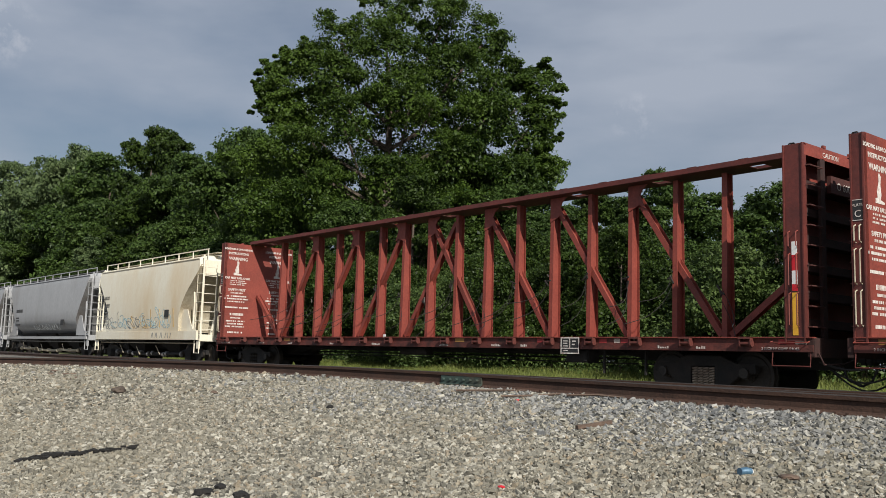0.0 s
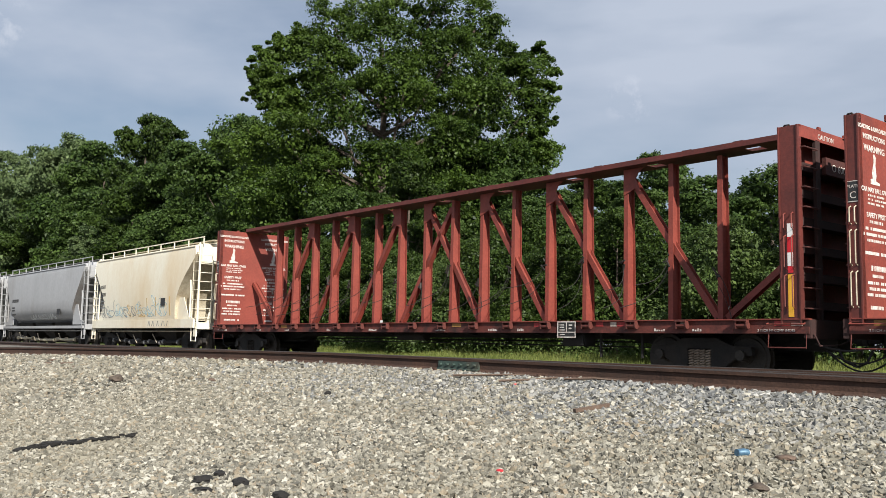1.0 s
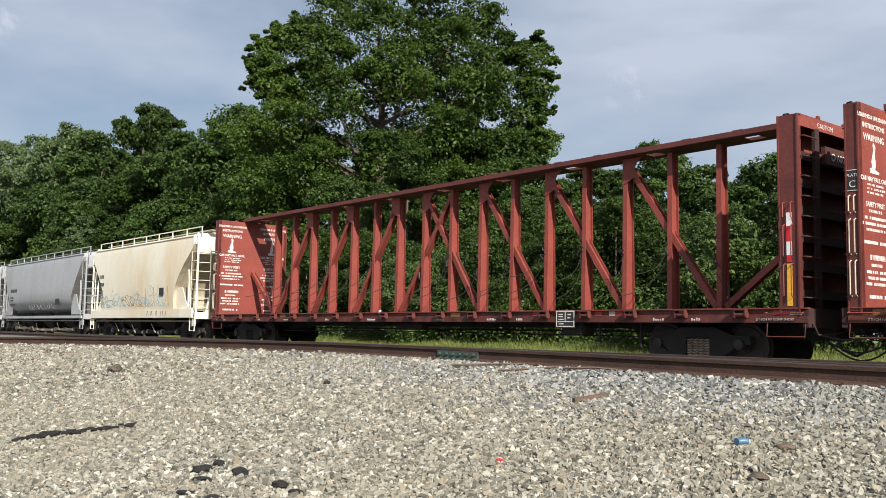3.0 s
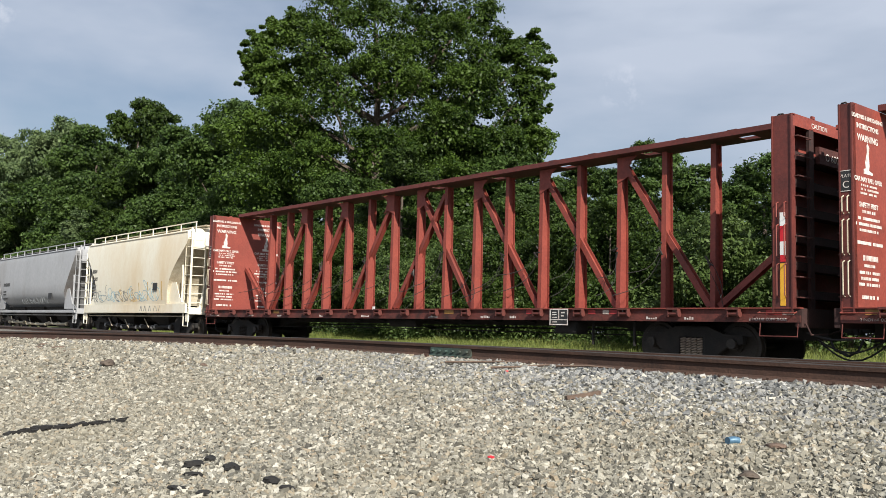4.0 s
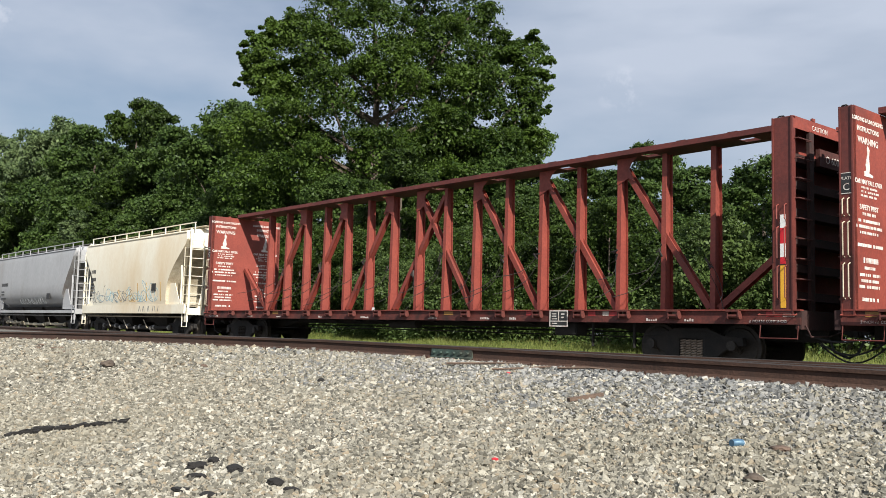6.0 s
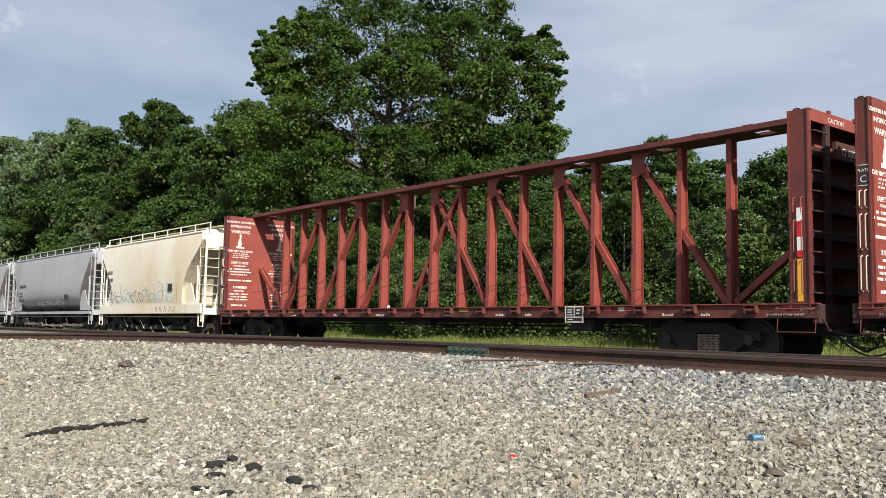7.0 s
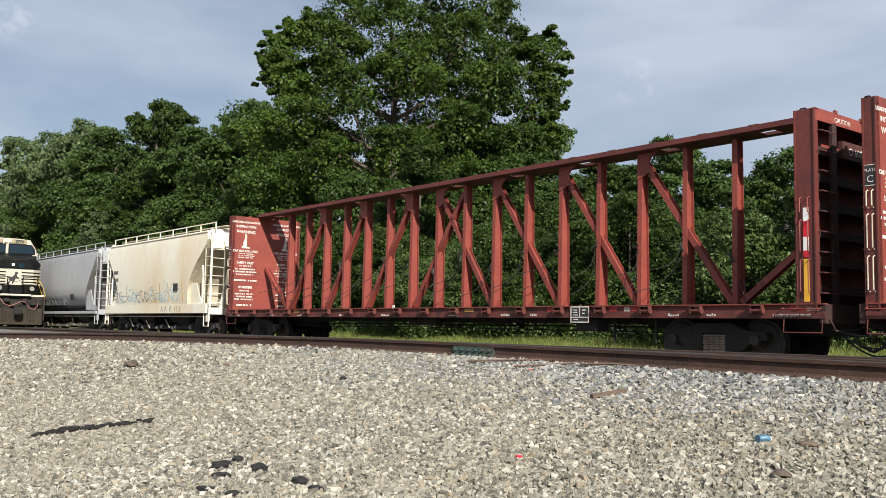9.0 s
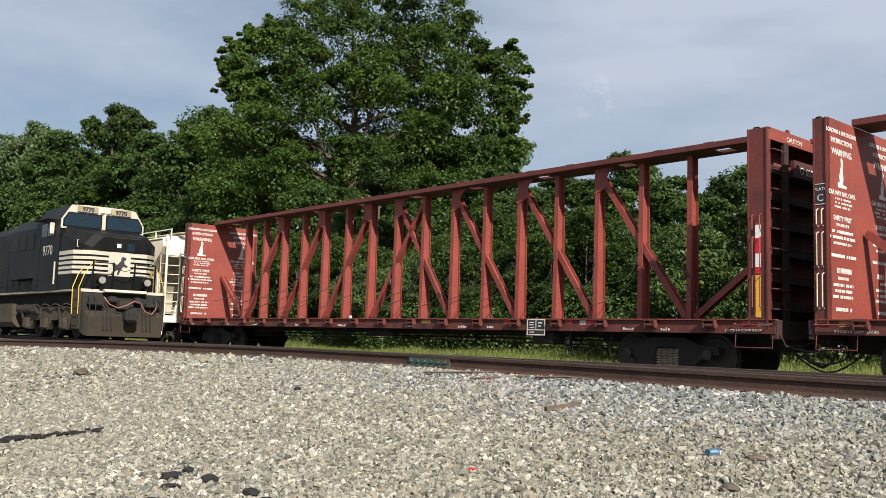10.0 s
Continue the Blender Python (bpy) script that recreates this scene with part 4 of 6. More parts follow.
        bm = extrude_profile(B(), [(x - 0.06, 4.64), (x + 0.5, 4.64), (x + 0.34, 4.52), (x + 0.28, 4.40), (x + 0.42, 4.10), (x + 0.26, 4.18), (x - 0.06, 4.05)], "y", -0.13, -0.115)
        part("gusset", bm, RED, beam)
    for i in (2, 4, 6):
        x = POST_X[i]
        bm = extrude_profile(B(), [(x + 0.06, 4.64), (x - 0.5, 4.64), (x - 0.34, 4.52), (x - 0.28, 4.40), (x - 0.42, 4.10), (x - 0.26, 4.18), (x + 0.06, 4.05)], "y", -0.13, -0.115)
        part("gusset", bm, RED, beam)
    # slack tie-down cables
    rnd = random.Random(9)
    for i in range(16):
        x = POST_X[i]
        z = 2.2 + 0.5 * rnd.random()
        for k in range(2):
            dx, drop = rnd.uniform(-0.9, 0.9), rnd.uniform(0.6, 1.0)
            pts = [(x + dx * t, -0.24 - 0.9 * t * t, z - 0.25 * k - drop * t + 0.12 * math.sin(math.pi * t) * -1) for t in np.linspace(0, 1, 6)]
            part("cable", rod(B(), pts, 0.008, 4), GRIME, beam)
        bm = B()
        for k in range(3):
            bar(bm, (x - 0.1 + 0.06 * k, -0.25, z + rnd.uniform(-0.12, 0.1)), (x + 0.12 * rnd.random(), -0.27, z + rnd.uniform(-0.2, 0.16)), 0.028, 0.028)
        part("cable_hook", bm, STEEL, beam)
    # the two end walls
    left, right = bulkhead(car, 0.0, -1), bulkhead(car, 22.25, 1)
    for yc in (-0.86, 0.82):
        text_block(left, yc, 0.0)
    for k, (z0, z1, mt) in enumerate(((2.62, 2.86, DECAL_WHITE), (2.34, 2.62, DECAL_RED), (2.10, 2.34, DECAL_WHITE), (1.98, 2.10, DECAL_RED), (1.2, 1.95, DECAL_YELLOW))):
        part("reflector_strip", box(B(), 22.40, 22.50, -1.422, -1.416, z0, z1), mt, right)
    part("plate_panel", box(B(), -0.235, -0.005, -1.424, -1.4165, 3.12, 3.48), DECAL_BLACK, left, "black panel with white border")
    bm = B()
    for z in (3.12, 3.468):
        box(bm, -0.235, -0.005, -1.427, -1.4245, z, z + 0.012)
    for x in (-0.235, -0.017):
        box(bm, x, x + 0.012, -1.427, -1.4245, 3.132, 3.468)
    part("panel_border", bm, WHITE, left)
    lettering("PLATE", 0.075, Matrix.Translation((-0.12, -1.4265, 3.36)) @ FACE_NY, WHITE, left)
    lettering("C", 0.17, Matrix.Translation((-0.12, -1.4265, 3.18)) @ FACE_NY, WHITE, left)
    lettering("CAUTION", 0.13, Matrix.Translation((22.643, -0.42, 4.47)) @ FACE_PX, WHITE, right)
    lettering("O 6004", 0.20, Matrix.Translation((22.643, 0.10, 3.93)) @ FACE_PX, WHITE, right)
    part("number_board", box(B(), 22.56, 22.638, -0.42, 1.3, 3.85, 4.17), RED_DARK, right)
    # side sill markings: reflectors, stencils, panel
    for x, w, mt in ((22.42, 0.22, DIRTY_WHITE), (22.1, 0.30, DIRTY_RED), (18.35, 0.16, DIRTY_WHITE), (18.53, 0.2, DIRTY_RED), (18.75, 0.14, DIRTY_WHITE), (20.1, 0.16, DIRTY_WHITE), (17.95, 0.2, DIRTY_RED),
                     (13.2, 0.35, DIRTY_YELLOW), (16.1, 0.2, DIRTY_RED), (8.9, 0.4, DIRTY_YELLOW), (4.6, 0.35, DIRTY_YELLOW), (0.15, 0.45, DIRTY_YELLOW), (11.4, 0.3, DIRTY_RED)):
        part("reflector_strip", box(B(), x, x + w, -1.3885, -1.3845, 1.045, 1.135), mt, car)
    lettering("2 INCH HF COMP SHOES", 0.066, Matrix.Translation((22.15, -1.4215, 0.94)) @ FACE_NY, WHITE, car)
    lettering("2 INCH HF COMP SHOES", 0.066, Matrix.Translation((0.45, -1.4215, 0.94)) @ FACE_NY, WHITE, car)
    rnd = random.Random(4)
    for x, n in ((3.0, 6), (4.9, 5), (7.4, 4), (9.6, 7), (12.6, 7), (14.6, 6), (15.6, 4), (19.5, 5), (20.4, 4)):
        bm = B()
        for k in range(n):
            box(bm, x + 0.055 * k, x + 0.055 * k + 0.036, -1.4235, -1.4205, 0.945, 0.945 + rnd.choice((0.03, 0.045, 0.055)))
        tagged(part("stencil", bm, WHITE, car), kind="stuff")
    pn = part("stencil_panel", box(B(), 16.88, 17.42, -1.436, -1.4205, 0.80, 1.16), DECAL_BLACK, car, "black panel ruled in white")
    bm = B()
    for x0, x1, z0, z1 in ((16.88, 17.42, 1.135, 1.16), (16.88, 17.42, 0.80, 0.825), (16.88, 16.905, 0.825, 1.135), (17.395, 17.42, 0.825, 1.135), (16.905, 17.395, 0.91, 0.93), (17.14, 17.16, 0.93, 1.135),
                           (16.95, 17.08, 1.07, 1.09), (16.95, 17.08, 1.02, 1.04), (16.95, 17.10, 0.96, 0.98), (17.22, 17.32, 1.06, 1.09), (17.22, 17.30, 0.99, 1.02), (16.96, 17.1, 0.86, 0.88)):
        box(bm, x0, x1, -1.440, -1.4365, z0, z1)
    part("panel_ruling", bm, WHITE, pn)
    for y, z, sag in ((-0.5, 0.62, 0.22), (-0.38, 0.56, 0.30), (-0.9, 0.74, 0.12)):
        pts = [(22.6 + 1.2 * t, y, z - sag * math.sin(math.pi * t)) for t in np.linspace(0, 1, 9)]
        part("brake_hose", rod(B(), pts, 0.017, 6), DECAL_BLACK, car)
    part("tag", box(B(), 10.15, 10.25, -1.435, -1.4205, 1.15, 1.24), DECAL_WHITE, car)
    # brake gear under the deck
    part("valve_box", box(B(), 16.9, 17.55, -1.30, -0.9, 0.62, 0.90, 0.03), GRIME, car)
    part("air_reservoir", rod(B(), [(10.2, -0.75, 0.82), (11.4, -0.75, 0.82)], 0.13, 14), GRIME, car)
    part("brake_rod", rod(B(), [(3.0, -0.5, 0.62), (9.5, -0.6, 0.66), (19.0, -0.5, 0.62)], 0.015, 6), GRIME, car)
    part("train_line", rod(B(), [(0.0, 0.5, 0.74), (22.5, 0.5, 0.74)], 0.022, 6), GRIME, car)
    for x in (17.9, 19.0):
        part("hanger", box(B(), x, x + 0.04, -1.2, -1.15, 0.40, 0.92), GRIME, car)
    # sill steps at the corners
    for x0, x1, mt in ((22.0, 22.7, RED_SIDE_SHADE), (-0.22, 0.45, RED_SIDE_SHADE)):
        for y in (-1.40, 1.40):
            part("sill_step", rod(B(), [(x0, y, 0.95), (x0 - 0.02, y, 0.66), (x1 + 0.0, y, 0.66), (x1 + 0.02, y, 0.95)], 0.014, 6), mt, car)
            g = -1 if y < 0 else 1
            part("grab_iron", rod(B(), [(x0, y + g * 0.02, 1.09), (x0, y + g * 0.09, 1.07), (x1, y + g * 0.09, 1.07), (x1, y + g * 0.02, 1.09)], 0.013, 6), RED, car)
    # End sills and lever coloured dark for the shade at the car ends.
    part("end_sill", box(B(), 22.66, 22.78, -1.40, 1.40, 0.82, 1.16, 0.01), RED_END_SHADE, car)
    part("end_sill", box(B(), -0.37, -0.25, -1.40, 1.40, 0.82, 1.16, 0.01), RED_END_SHADE, car)
    part("uncoupling_lever", rod(B(), [(22.80, -1.3, 0.90), (22.90, -1.3, 0.70), (22.90, -0.6, 0.72), (22.95, -0.2, 0.82)], 0.016, 6), RED_END_SHADE, car)
    truck(car, 1.95, STEEL)
    truck(car, 20.30, SPRING_TAN)
    coupler(car, 22.75, 1)
    coupler(car, -0.35, -1)
    return car


car_a = centerbeam_car(pose(-30.796, 16.36, -0.37), "empty red centerbeam lumber flat car standing on the far track")
car_b = copy_thing(car_a, pose(-7.07, 16.36, -0.37))
tagged(car_b, "red centerbeam flat car coupled behind another, faded lettering on its bulkhead")


def hopper_body(L, round_foot, bulge):
    """A covered hopper's body, laid up from the foot: bulging sides, ends that slope in to the foot, cut corners at the eaves, arched roof."""
    inset = ((1.36, 1.92), (1.75, 1.90), (2.05, 1.84), (2.3, 1.72), (2.6, 1.50), (2.9, 1.22), (3.2, 0.90), (3.5, 0.56), (3.7, 0.34), (3.88, 0.24), (4.05, 0.30), (4.18, 0.44), (4.26, 0.50), (4.34, 0.58), (4.38, 0.68))
    if round_foot:
        inset = ((1.30, 2.10), (1.36, 2.08), (1.5, 2.0), (1.7, 1.92)) + ((2.05, 1.78), (2.5, 1.45), (3.0, 1.08), (3.5, 0.72)) + ((3.85, 0.52), (4.05, 0.44), (4.18, 0.50), (4.26, 0.56), (4.34, 0.62), (4.38, 0.70))
    roof = {4.18: 1.46, 4.26: 1.34, 4.34: 1.02, 4.38: 0.55}
    rings = []
    for z, cut in inset:
        y = 1.47 + bulge * math.sin(math.pi * min(1, max(0, (z - 1.35) / 2.83 * 0.85 + 0.12)))
        if round_foot:
            y -= 0.62 * max(0.0, (2.05 - z) / 0.75) ** 2.2
        y = roof.get(z, y)
        x = L / 2 - cut
        rings.append([(-x, -y, z), (-x / 3, -y, z), (x / 3, -y, z), (x, -y, z), (x, y, z), (x / 3, y, z), (-x / 3, y, z), (-x, y, z)])
    return loft(B(), rings)


def hopper_car(m, L, body, dirty_shaded, label, bays, panels):
    car = thing("covered_hopper_car", label, "freight car", m, "standing freight cars")
    h = L / 2
    hull = part("body", hopper_body(L, panels, 0.10), body, car, smooth=True)
    # Sloping ends get the darker coat: their shade is in the colour.
    hull.data.materials.append(dirty_shaded)
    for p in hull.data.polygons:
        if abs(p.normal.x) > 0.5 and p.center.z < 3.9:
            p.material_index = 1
    for s in (-1, 1):
        a, b = sorted((s * 1.52, s * 1.44))
        part("side_sill", box(B(), -h + 0.2, h - 0.2, a, b, 1.04, 1.18 if panels else 1.40, 0.01), body, car)
    part("centre_sill", box(B(), -h, h, -0.3, 0.3, 0.70, 1.02), GRIME, car)
    bw = (L - 4.2) / bays
    for k in range(bays):
        xc = -h + 2.1 + bw * (k + 0.5)
        rings = [[(xc + sx * bw * 0.46 * f, sy * 1.3 * g, z) for sx, sy in ((-1, -1), (1, -1), (1, 1), (-1, 1))] for f, g, z in ((1, 1, 1.36), (0.28, 0.55, 0.55), (0.28, 0.55, 0.42))]
        # Near black: the dark under the car is put into the bays' colour.
        part("outlet_bay", loft(B(), rings), GRIME, car)
        part("outlet_gate", box(B(), xc - 0.45, xc + 0.45, -0.9, 0.9, 0.34, 0.43, 0.01), GRIME, car)
    for e in (-1, 1):
        xe = e * h

        def span(a, b):
            return sorted((xe - e * a, xe - e * b))
        end = part("end_frame", box(B(), *span(0, 0.14), -1.45, 1.45, 1.0, 1.26, 0.01), body, car)
        part("platform", box(B(), *span(0.14, 1.75), -1.38, 1.38, 1.19, 1.23), dirty_shaded, end)
        part("end_wall", box(B(), *span(0.20, 0.26), -1.28, 1.28, 3.52, 4.14, 0.02), body, end, "upper end sheet")
        for y in (-1.42, 1.42):
            g = -1 if y < 0 else 1
            # shear plate between the sill and the sloping end
            prof = [(xe - e * u, v) for u, v in ((0.16, 1.24), (1.98, 1.24), (1.98, 2.24), (1.34, 2.24), (1.16, 1.95), (0.92, 1.60), (0.5, 1.40))]
            part("shear_plate", extrude_profile(B(), prof, "y", min(y, y - g * 0.025), max(y, y - g * 0.025)), body, end)
            part("corner_post", rod(B(), [(xe - e * 0.04, y, 1.2), (xe - e * 0.04, y, 3.85), (xe - e * 0.10, y * 0.98, 4.12), (xe - e * 0.34, y * 0.92, 4.30)], 0.045, 6), body, end)
            part("slope_brace", rod(B(), [(xe - e * 0.75, y, 1.45), (xe - e * 0.72, y, 2.5), (xe - e * 0.82, y * 0.99, 2.9)], 0.035, 6), body, end)
            for k in range(9):
                z = 1.05 + 0.36 * k
                grab(end, [(xe - e * 0.04, y * 1.03, z), (xe - e * 0.46, y * 1.03, z)], body, 0.014)
            part("ladder_stile", bar(B(), (xe - e * 0.48, y * 1.03, 0.95), (xe - e * 0.48, y * 1.03, 4.10), 0.018, 0.045, (1, 0, 0)), body, end)
            part("sill_step", rod(B(), [(xe - e * 0.06, y * 1.02, 1.05), (xe - e * 0.06, y * 1.02, 0.55), (xe - e * 0.48, y * 1.02, 0.55), (xe - e * 0.48, y * 1.02, 1.05)], 0.022, 6), body, end)
            part("step_plate", box(B(), *span(0.05, 0.34), y - 0.015, y + 0.015, 0.72, 1.02, 0.005), body, end)
            part("end_diagonal", bar(B(), (xe - e * 0.08, y * 0.68, 1.25), (xe - e * 0.22, y * 0.30, 3.54), 0.05, 0.12), body, end)
        for k in range(8):
            z = 1.45 + 0.34 * k
            grab(end, [(xe + e * 0.00, -1.40, z), (xe + e * 0.05, -1.36, z), (xe + e * 0.05, -0.94, z), (xe + e * 0.00, -0.90, z)], body, 0.014)
        part("ladder_stile", box(B(), xe - 0.025, xe + 0.025, -0.92, -0.88, 1.2, 3.95), body, end)
        part("cross_tie", bar(B(), (xe - e * 0.04, -1.42, 3.62), (xe - e * 0.04, 1.42, 3.62), 0.05, 0.07), body, end)
        part("brake_cylinder", rod(B(), [(xe - e * 0.75, 0.25, 1.48), (xe - e * 0.75, 0.85, 1.48)], 0.14, 12), dirty_shaded, end)
        part("brake_box", box(B(), *span(0.45, 0.85), -0.75, -0.25, 1.24, 1.62, 0.03), dirty_shaded, end)
        coupler(car, xe, e)
        truck(car, e * (h - 1.35), GRIME)
    for k, (xa, xb, z) in enumerate(((-h + 2.2, -h + 5.0, 0.52), (-1.6, 1.7, 0.46), (h - 5.2, h - 2.3, 0.50))):
        part("outlet_pipe", rod(B(), [(xa, -1.12, z), ((xa + xb) / 2, -1.15, z - 0.03), (xb, -1.12, z)], 0.06, 8), CREAM_DIRTY_SHADED if panels else GRIME, car)
        for x in (xa, (xa + xb) / 2, xb):
            part("pipe_cap", disc(B(), (x, -1.13, z - 0.01), (1, 0.3, 0), 0.10, 0.05, 10), CREAM_DIRTY_SHADED if panels else GREY_DARK, car)
        part("gate_rod", rod(B(), [(xa + 0.4, -1.2, z + 0.3), (xa + 1.0, -1.25, z - 0.05)], 0.022, 5), CREAM_DIRTY_SHADED, car)
    part("brake_pipe", rod(B(), [(-h + 0.4, -1.3, 0.92), (h - 0.4, -1.3, 0.92)], 0.025, 6), dirty_shaded, car)
    walk_deck = part("roof_walk", box(B(), -h + 0.15, h - 0.15, -0.85, -0.55, 4.44, 4.47), dirty_shaded, car)
    part("roof_walk", box(B(), -h + 0.15, h - 0.15, 0.55, 0.85, 4.44, 4.47), dirty_shaded, car)
    for y in (-1.2, 1.2):
        part("roof_rail", bar(B(), (-h + 0.2, y, 4.56), (h - 0.2, y, 4.56), 0.035, 0.035), body, walk_deck)
        n = int(L / 1.4)
        for k in range(n + 1):
            x = -h + 0.25 + (L - 0.5) * k / n
            part("stanchion", box(B(), x - 0.018, x + 0.018, y - 0.018, y + 0.018, 4.28, 4.56), body, walk_deck)
    part("hatch_trough", extrude_profile(B(), [(-0.35, 4.36), (-0.33, 4.47), (0.33, 4.47), (0.35, 4.36)], "x", -h + 0.9, h - 0.9), dirty_shaded, car)
    for s in (-1.46, 1.46):
        a, b = sorted((s, s * 1.03))
        part("eave", box(B(), -h + 0.35, h - 0.35, a, b, 4.16, 4.20, 0.01), body, car)
    return car


def side_y(z):
    full = (z - 1.35) / (4.18 - 1.35)
    return -(1.47 + 0.10 * math.sin(math.pi * min(1, max(0, full * 0.85 + 0.12)))) - 0.004


def stencil_line(car, x, z, n, w, h, material):
    """Unreadable lettering on a hopper's side: bars that follow the bulge."""
    bm = B()
    for k in range(n):
        y = side_y(z + h / 2)
        bar(bm, (x + k * w * 1.45, y, z), (x + k * w * 1.45, side_y(z + h), z + h), w, 0.006, (0, 1, 0))
    tagged(part("stencil", bm, material, car), kind="stuff")


def graffiti(car, x0, x1, seed, colours, z_lo=1.5, z_hi=2.1):
    """Loops and strokes of spray paint."""
    rnd = random.Random(seed)
    x = x0
    while x < x1:
        w, h = rnd.uniform(0.3, 0.75), rnd.uniform(0.3, z_hi - z_lo)
        a0, turns = rnd.uniform(0, 6), rnd.uniform(0.6, 1.3)
        pts = []
        for t in np.linspace(0, 1, 14):
            a = a0 + turns * 2 * math.pi * t
            z = z_lo + h * (0.5 + 0.45 * math.sin(a))
            pts.append((x + w * (0.5 + 0.45 * math.cos(a * 1.3 + 0.7)), side_y(z) + 0.004, z))
        bm = B()
        for p, q in zip(pts, pts[1:]):
            bar(bm, p, q, 0.012, rnd.uniform(0.012, 0.024), (0, 0, 1) if abs(q[0] - p[0]) > abs(q[2] - p[2]) else (1, 0, 0))
        tagged(part("graffiti", bm, rnd.choice(colours), car), kind="stuff")
        x += w * rnd.uniform(0.75, 1.15)


SPRAY_BLUE = paint("pale_blue_spray", (0.16, 0.30, 0.36), (0.27, 0.42, 0.47), 0.6, bump=0)
SPRAY_GREY = paint("grey_spray", (0.10, 0.11, 0.11), (0.20, 0.21, 0.21), 0.6, bump=0)
SPRAY_OCHRE = paint("ochre_spray", (0.40, 0.25, 0.07), (0.52, 0.35, 0.13), 0.6, bump=0)

white_hopper = hopper_car(pose(-38.18, 16.36, -0.37), 11.5, CREAM, CREAM_DIRTY_SHADED, "cream covered hopper car with rust bleed and graffiti", 2, False)
graffiti(white_hopper, -4.2, -1.4, 5, [SPRAY_GREY, SPRAY_BLUE])
graffiti(white_hopper, 0.2, 3.0, 6, [SPRAY_BLUE, SPRAY_OCHRE])
graffiti(white_hopper, -1.6, 0.4, 7, [SPRAY_GREY, SPRAY_GREY, SPRAY_OCHRE])
graffiti(white_hopper, -3.6, 0.6, 15, [SPRAY_GREY, SPRAY_BLUE, SPRAY_BLUE], 1.55, 2.35)
graffiti(white_hopper, 0.0, 2.4, 16, [SPRAY_BLUE, SPRAY_BLUE, SPRAY_GREY], 1.6, 2.5)
for gx in (1.1, 3.4, 2.0):
    bm_s = bar(B(), (gx, side_y(1.55), 1.55), (gx - 0.05, side_y(2.3), 2.3), 0.07, 0.008, (0, 1, 0))
    part("graffiti", bm_s, SPRAY_OCHRE, white_hopper)
stencil_line(white_hopper, -4.4, 2.85, 4, 0.10, 0.16, DECAL_BLACK)
stencil_line(white_hopper, -4.4, 2.5, 5, 0.09, 0.16, DECAL_BLACK)
for zz in (2.25, 2.1, 1.95):
    stencil_line(white_hopper, -4.4, zz, 6, 0.06, 0.05, SPRAY_GREY)
part("stencil_panel", box(B(), 2.55, 2.95, -1.588, -1.565, 1.95, 2.25), DECAL_BLACK, white_hopper, "black stencil panel")
bm_g = B()
for k, xx in enumerate((1.2, 1.4, 1.6, 1.8, 2.1, 2.3, 2.6, 2.9, 3.1)):
    bar(bm_g, (xx, -1.524, 1.12), (xx + 0.08 * (-1) ** k, -1.524, 1.33), 0.035, 0.006, (0, 1, 0))
part("graffiti", bm_g, SPRAY_GREY, white_hopper)

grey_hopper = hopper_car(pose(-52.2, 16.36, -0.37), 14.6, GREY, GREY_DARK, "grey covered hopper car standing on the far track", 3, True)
for zz, nn, ww, hh in ((2.55, 9, 0.10, 0.18), (2.2, 6, 0.07, 0.08), (2.05, 6, 0.07, 0.08), (1.8, 9, 0.07, 0.1)):
    stencil_line(grey_hopper, -5.2, zz, nn, ww, hh, DECAL_BLACK)
part("stencil_panel", box(B(), 3.2, 3.7, -1.585, -1.562, 1.75, 2.05), DECAL_BLACK, grey_hopper, "black stencil panel")
graffiti(grey_hopper, -1.5, 2.5, 12, [SPRAY_GREY], 1.5, 1.9)
copy_thing(grey_hopper, pose(-67.8, 16.36, -0.37))
copy_thing(grey_hopper, pose(-83.4, 16.36, -0.37))


# ---- locomotive ----
LOCO_BLACK = paint("dusty_black_paint", (0.0025, 0.0031, 0.0032), (0.0067, 0.0072, 0.007), 0.5, 0, 0.8, 14, (0.0234, 0.0198, 0.0144), 0.5, 0.7, 0.04, spec=0.14)
LOCO_FRAME = paint("dusty_frame_paint", (0.0138, 0.0102, 0.0056), (0.0354, 0.026, 0.0143), 0.9, 0, 1.4, 20, (0.0486, 0.0326, 0.0157), 0.5, 0.9, 0.3)
LOCO_WHITE = paint("cream_stripe_paint", (0.3784, 0.344, 0.2666), (0.4988, 0.4644, 0.3784), 0.5, 0, 3, 25, (0.301, 0.2322, 0.1548), 0.4, 2, 0.03)
SILL_TAN = paint("dusty_tan_sill_stripe", (0.16, 0.13, 0.085), (0.36, 0.31, 0.22), 0.7, 0, 1.2, 20, (0.06, 0.05, 0.035), 0.7, 1.0, 0.1)
BOARD = paint("tan_number_board", (0.22, 0.17, 0.10), (0.32, 0.26, 0.17), 0.6, bump=0)
TRUCK_DUST = paint("dusty_truck_casting", (0.0257, 0.0194, 0.0112), (0.0715, 0.0535, 0.03), 0.9, 0, 1.8, 22, (0.0114, 0.0086, 0.0054), 0.6, 1.5, 0.4)
YELLOW = paint("yellow_handrail_paint", (0.55, 0.34, 0.03), (0.68, 0.44, 0.06), 0.5, bump=0)
HOSE_RED = paint("red_hose", (0.22, 0.08, 0.07), (0.34, 0.14, 0.12), 0.6, bump=0)


def glass(name, tint, rough=0.05):
    m = bpy.data.materials.new(name)
    m.use_nodes = True
    b = m.node_tree.nodes["Principled BSDF"]
    b.inputs["Base Color"].default_value = (*tint, 1)
    b.inputs["Roughness"].default_value = rough
    b.inputs["Specular IOR Level"].default_value = 0.4
    return m


